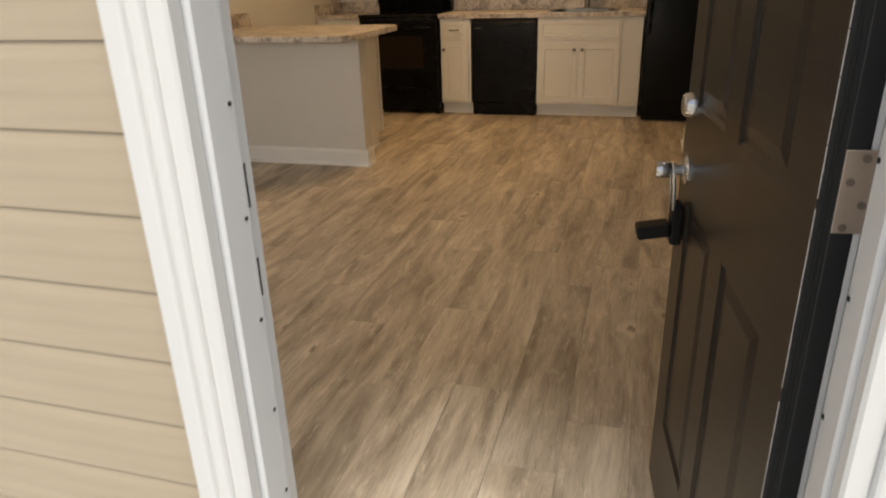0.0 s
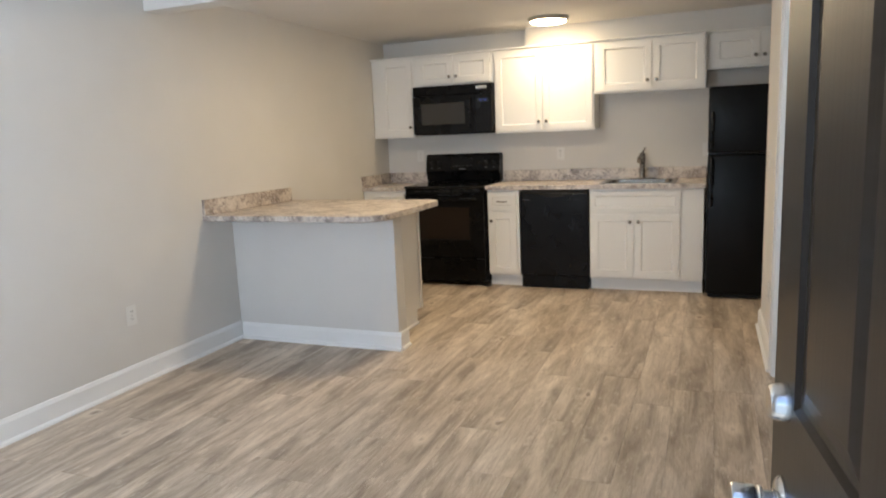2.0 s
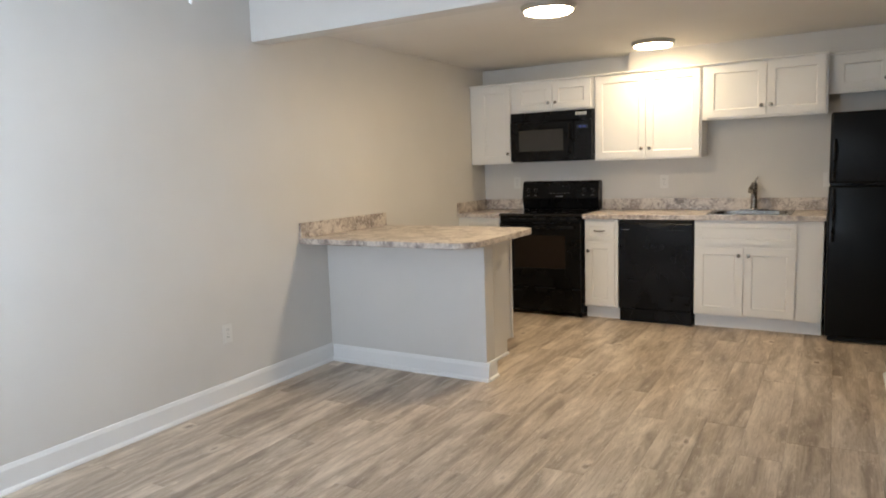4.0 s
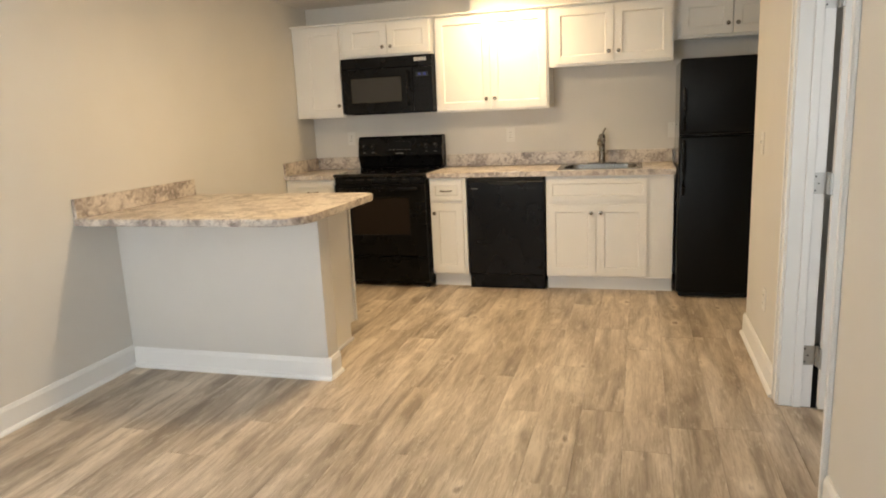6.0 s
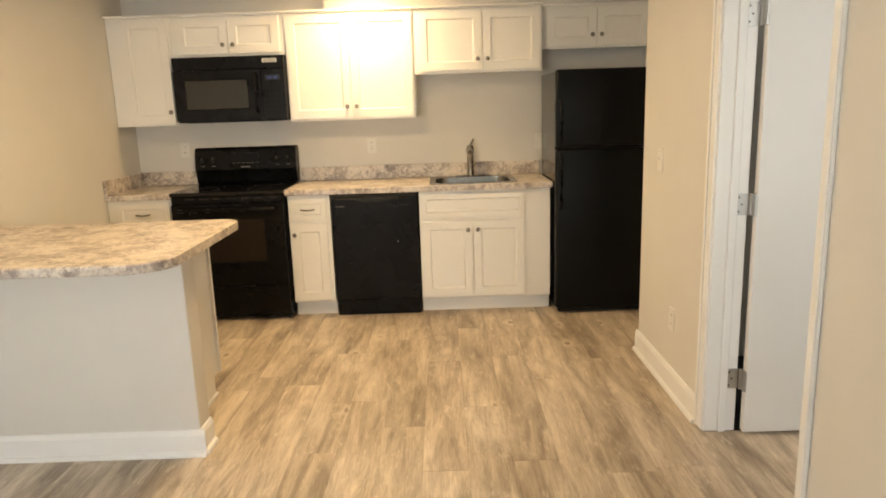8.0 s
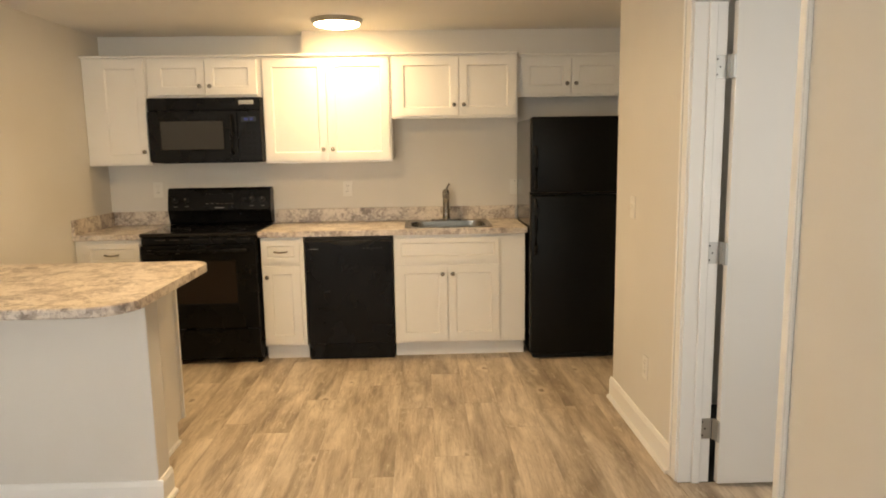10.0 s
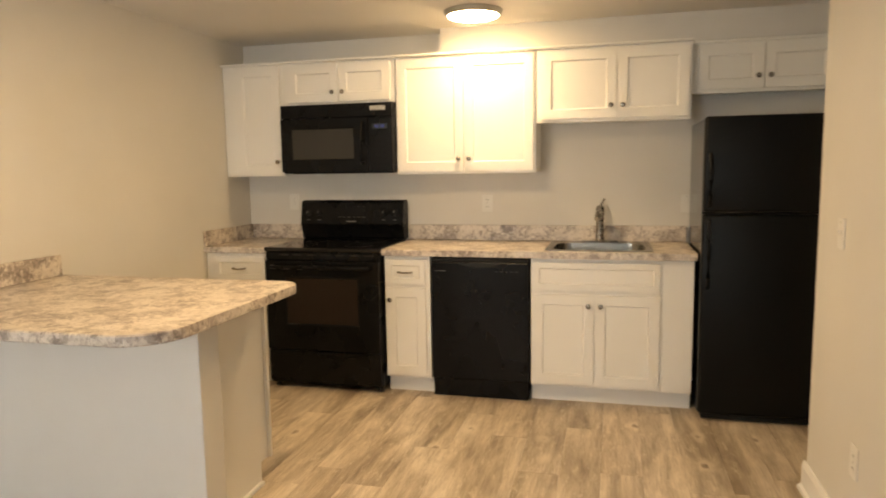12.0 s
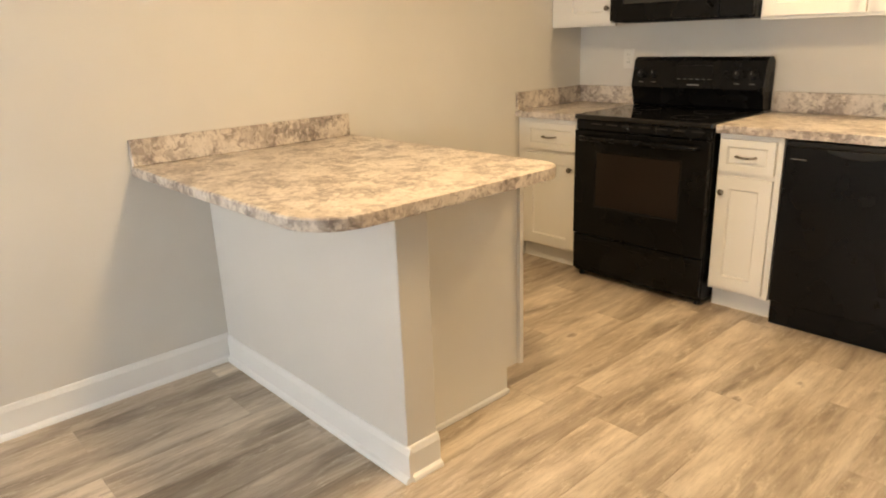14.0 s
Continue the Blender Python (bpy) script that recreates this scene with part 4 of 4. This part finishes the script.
def wall_cabinet(x0, x1, z0, label, doors, knobs, z1=UP_T, front=UP_F):
    c = thing("wall_cabinet", (x0 + x1) / 2, BACK, z0, label, "cabinet", "kitchen wall cabinets")
    part("body", box(x0, front + 0.0205, z0 + 0.012, x1, BACK - 0.002, z1), CABINET, c)
    part("face_frame", box(x0, front + 0.002, z0, x1, front + 0.020, z1, 0.001), CABINET, c)
    for d0, d1, a, e in doors:
        leaf("door", c, d0, a, d1, e, front - 0.0175)
    for x, z in knobs:
        knob(c, x, front - 0.0175, z)
    return c


wall_cabinet(LEFT + 0.004, -2.603, 1.370, "tall white shaker wall cabinet with one door", [(-2.945, -2.617, 1.388, 2.098)], [(-2.640, 1.465)])
wall_cabinet(-2.601, -1.802, 1.838, "short white shaker cabinet above the microwave", [(-2.552, -2.196, 1.856, 2.098), (-2.190, -1.835, 1.856, 2.098)], [(-2.228, 1.915), (-2.158, 1.915)])
wall_cabinet(-1.800, -0.894, 1.370, "large white shaker wall cabinet with two doors", [(-1.785, -1.351, 1.388, 2.098), (-1.345, -0.909, 1.388, 2.098)], [(-1.382, 1.465), (-1.314, 1.465)])
wall_cabinet(-0.892, 0.012, 1.672, "white shaker wall cabinet above the sink", [(-0.858, -0.414, 1.692, 2.098), (-0.408, -0.005, 1.692, 2.098)], [(-0.446, 1.765), (-0.376, 1.765)])
wall_cabinet(0.014, ALCOVE - 0.004, 1.822, "white shaker wall cabinet above the refrigerator", [(0.055, 0.412, 1.842, 2.095), (0.418, 0.790, 1.842, 2.095)], [(0.382, 1.912), (0.448, 1.912)], 2.125, 6.60)
crown = thing("cabinet_trim", -1.1, UP_F, UP_T, "thin white trim strip along the cabinet tops", "trim", "", "structure")
part("strip", box(LEFT + 0.004, UP_F - 0.031, UP_T - 0.013, 0.012, UP_F + 0.0015, UP_T + 0.001, 0.003), CABINET, crown)
part("strip", box(0.014, 6.586, 2.110, ALCOVE - 0.004, 6.6015, 2.128, 0.003), CABINET, crown)

# ---- microwave ----
MX0, MX1, MY, MZ0, MZ1 = -2.585, -1.806, 6.425, 1.385, 1.825
mw = thing("microwave", -2.2, 6.6, MZ0, "black over-the-range microwave under a short cabinet", "microwave")
part("body", box(MX0, MY + 0.030, MZ0, MX1, BACK - 0.003, MZ1 + 0.010, 0.002), BLACK, mw)
part("vent_strip", box(MX0, MY + 0.004, MZ1 - 0.080, MX1, MY + 0.0295, MZ1 + 0.008, 0.004), BLACK, mw)
mdoor = part("door", panelled(MX0, MZ0 + 0.010, MX1 - 0.165, MZ1 - 0.084, MY, 0.0295, [(MX0 + 0.075, MZ0 + 0.085, MX1 - 0.255, MZ1 - 0.145)], 0.003, 0.006), BLACK, mw)
part("window", box(MX0 + 0.083, MY + 0.0012, MZ0 + 0.093, MX1 - 0.263, MY + 0.0027, MZ1 - 0.153), MW_GLASS, mdoor, "grey mesh microwave window")
part("handle", tube([(MX1 - 0.200, MY, MZ0 + 0.06), (MX1 - 0.200, MY - 0.030, MZ0 + 0.075), (MX1 - 0.200, MY - 0.034, MZ0 + 0.18), (MX1 - 0.200, MY - 0.030, MZ1 - 0.13), (MX1 - 0.200, MY, MZ1 - 0.115)], 0.010, 12), BLACK, mdoor, smooth=True)
mp = part("control_panel", box(MX1 - 0.162, MY, MZ0 + 0.010, MX1, MY + 0.0295, MZ1 - 0.084, 0.004), BLACK, mw)
part("display", box(MX1 - 0.135, MY - 0.0015, MZ1 - 0.160, MX1 - 0.030, MY + 0.0005, MZ1 - 0.125), material("display_tint", (0.008, 0.011, 0.015), 0.2)[0], mp)
BLUE_DIGIT, _, _, bsdf = material("lit_blue_digit", (0.004, 0.008, 0.03), 0.3)
bsdf.inputs["Emission Color"].default_value, bsdf.inputs["Emission Strength"].default_value = (0.05, 0.12, 1.0, 1), 0.12
for k in (0, 1, 3, 4):
    x = MX1 - 0.112 + k * 0.013
    part("digit", boxes((x, MY - 0.0022, MZ1 - 0.151, x + 0.003, MY - 0.0016, MZ1 - 0.134), (x + 0.006, MY - 0.0022, MZ1 - 0.151, x + 0.009, MY - 0.0016, MZ1 - 0.134)), BLUE_DIGIT, mp)
for i in range(3):
    for j in range(5):
        part("key", box(MX1 - 0.132 + i * 0.036, MY - 0.001, MZ0 + 0.05 + j * 0.036, MX1 - 0.106 + i * 0.036, MY + 0.0005, MZ0 + 0.066 + j * 0.036), material("key_print", (0.006, 0.006, 0.0063), 0.6, 0.0, 0.12)[0] if (i, j) == (0, 0) else bpy.data.materials["key_print"], mp)
st = part("sticker", box(MX1 - 0.145, MY + 0.0025, MZ1 - 0.041, MX1 - 0.045, MY + 0.0035, MZ1 - 0.013), LABEL_W, mw, "pale printed sticker")
for k in range(3):
    part("print_bar", box(MX1 - 0.138, MY + 0.0015, MZ1 - 0.022 - k * 0.009, MX1 - 0.050, MY + 0.0024, MZ1 - 0.018 - k * 0.009), GREY_PRINT, st)
part("underside", box(MX0 + 0.05, MY + 0.06, MZ0 - 0.004, MX1 - 0.05, BACK - 0.06, MZ0 - 0.0005), BLACK_PLASTIC, mw)

# ---- ceiling lamps ----
def flush_lamp(x, y, zc, lit):
    c = thing("ceiling_lamp", x, y, zc, "round flush ceiling lamp with nickel rim, lit", "ceiling lamp", "kitchen ceiling lamps")
    part("rim", lathe([(0.150, -0.0005), (0.168, -0.001), (0.170, -0.005), (0.158, -0.028), (0.153, -0.032), (0.147, -0.031), (0.144, -0.025)], (x, y, zc), "z", 48), SATIN_STEEL, c, "brushed nickel rim", True)
    prof = [(0.1435, -0.0255), (0.1465, -0.0315)] + [(0.1465 * math.cos(a), -0.0315 - 0.020 * math.sin(a)) for a in [radians(d) for d in range(10, 90, 10)]] + [(0.012, -0.0516)]
    part("diffuser", lathe(prof, (x, y, zc), "z", 48), lit, c, "glowing frosted diffuser", True)
    return c


flush_lamp(-1.222, 6.20, CEIL_K, LAMP_BACK)
flush_lamp(-1.455, 4.50, CEIL_K, LAMP_NEAR)

# ---- ceiling fan ----
fx, fy = -1.55, 2.05
fan = thing("ceiling_fan", fx, fy, CEIL_L, "ceiling fan with lit glass bowl and pull chain", "ceiling fan")
part("canopy", lathe([(0.07, -0.0005), (0.07, -0.03), (0.02, -0.06)], (fx, fy, CEIL_L), "z", 24), TRIM, fan, smooth=True)
part("motor", lathe([(0.02, -0.06), (0.11, -0.07), (0.125, -0.10), (0.12, -0.15), (0.06, -0.18), (0.06, -0.20)], (fx, fy, CEIL_L), "z", 32), TRIM, fan, smooth=True)
for k in range(5):
    bm = box(0.16, -0.06, -0.105, 0.62, 0.06, -0.098, 0.002)
    add_box(bm, 0.10, -0.018, -0.112, 0.20, 0.018, -0.1055)
    bmesh.ops.rotate(bm, cent=(0, 0, 0), matrix=Matrix.Rotation(radians(72 * k + 20), 3, "Z"), verts=bm.verts)
    bmesh.ops.translate(bm, vec=(fx, fy, CEIL_L), verts=bm.verts)
    part("blade", bm, DOOR_WHITE, fan)
part("bowl", lathe([(0.062, -0.2005), (0.13, -0.205), (0.125, -0.24), (0.09, -0.275), (0.01, -0.29)], (fx, fy, CEIL_L), "z", 32), FAN_GLOW, fan, "lit glass bowl", True)
ch = part("pull_chain", tube([(fx - 0.07, fy - 0.03, CEIL_L - 0.19), (fx - 0.14, fy - 0.03, CEIL_L - 0.22), (fx - 0.142, fy - 0.03, 1.93)], 0.0015, 6), NICKEL, fan)
part("fob", lathe([(0.002, 0.02), (0.006, 0.012), (0.006, -0.012), (0.002, -0.018)], (fx - 0.142, fy - 0.03, 1.912), "z", 10), TRIM, ch)


# ---- outlets and switches ----
def wall_plate(name, label, switch):
    """Built facing -y at the origin."""
    p = thing(name, 0, 0, 0, label, "switch" if switch else "outlet", "wall plates")
    part("plate", box(-0.036, -0.0055, -0.058, 0.036, -0.0004, 0.058, 0.002, 2), PLASTIC_W, p)
    if switch:
        part("toggle", boxes((-0.006, -0.016, -0.002, 0.006, -0.0056, 0.014, 0.002)), PLASTIC_W, p)
    else:
        for dz in (-0.022, 0.022):
            s = part("socket", box(-0.017, -0.0075, dz - 0.014, 0.017, -0.0056, dz + 0.014, 0.0015), PLASTIC_W, p)
            part("slot", box(-0.008, -0.0079, dz - 0.004, -0.0055, -0.0074, dz + 0.006), DARK_GAP, s)
            part("slot", box(0.0055, -0.0079, dz - 0.004, 0.008, -0.0074, dz + 0.006), DARK_GAP, s)
    part("screw", lathe([(0.003, -0.0056), (0.003, -0.0064)], (0, 0, 0 if not switch else 0.042), "y", 8), NICKEL, p)
    return p


outlet = wall_plate("wall_outlet", "white duplex outlet plate on the painted wall", False)
outlet.matrix_world = pose(-2.690, BACK, 1.180)
copy_thing(outlet, pose(-1.255, BACK, 1.165))
copy_thing(outlet, pose(LEFT, 3.276, 0.415, 0, 0, 90))
copy_thing(outlet, pose(RIGHT, 4.76, 0.371, 0, 0, -90))
switch = wall_plate("light_switch", "white light switch plate on the painted wall", True)
switch.matrix_world = pose(0.030, BACK, 1.160)
copy_thing(switch, pose(RIGHT, 5.02, 1.142, 0, 0, -90))

# ---- floor planks, each its own piece ----
PW, PL = 0.188, 1.20
CACHE = {}


def plank_mesh(length, width):
    key = (round(length, 3), round(width, 3))
    if key not in CACHE:
        bm = bmesh.new()
        rings = []
        for z, i in ((-0.0075, 0.0003), (-0.0010, 0.0003), (0.0, 0.0013)):
            rings.append([bm.verts.new((x, y, z)) for x, y in ((i, i), (width - i, i), (width - i, length - i), (i, length - i))])
        for a, c in zip(rings, rings[1:]):
            for k in range(4):
                bm.faces.new((a[k], a[(k + 1) % 4], c[(k + 1) % 4], c[k]))
        bm.faces.new(rings[-1])
        CACHE[key] = finish("plank", bm, PLANK)
    return CACHE[key]


def lay(x0, x1, y0, y1, seed, seam=None, joints={}):
    """Rows of planks along y. seam: the x of one long joint; joints: the y of an end joint by the row's number from that seam."""
    r = random.Random(seed)
    seam = x0 if seam is None else seam
    k = math.floor((x0 - seam) / PW + 1e-6)
    last = 0.5
    while seam + k * PW < x1 - 0.01:
        a, c = max(x0, seam + k * PW), min(x1, seam + (k + 1) * PW)
        last = (last + r.uniform(0.28, 0.72)) % 1.0
        joint = joints.get(k, y0 + last * PL)
        y, nxt = y0, joint - math.floor((joint - y0 - 0.02) / PL) * PL
        while y < y1 - 0.005:
            nxt = min(nxt, y1)
            ob = new("plank", plank_mesh(nxt - y, c - a))
            ob.parent, ob.location = floor, (a, y, 0)
            y, nxt = nxt, nxt + PL
        k += 1


lay(LEFT + 0.001, RIGHT - 0.001, FRONT + 0.002, BACK, 3, -0.84, {-1: 4.435, -2: 4.735, -5: 5.09, 5: 1.615, 3: 1.345})
lay(RIGHT + 0.0, 1.6, OPEN_A + 0.02, OPEN_B - 0.02, 5)
lay(RIGHT + 0.001, ALCOVE, WALL_END + 0.002, BACK, 7)
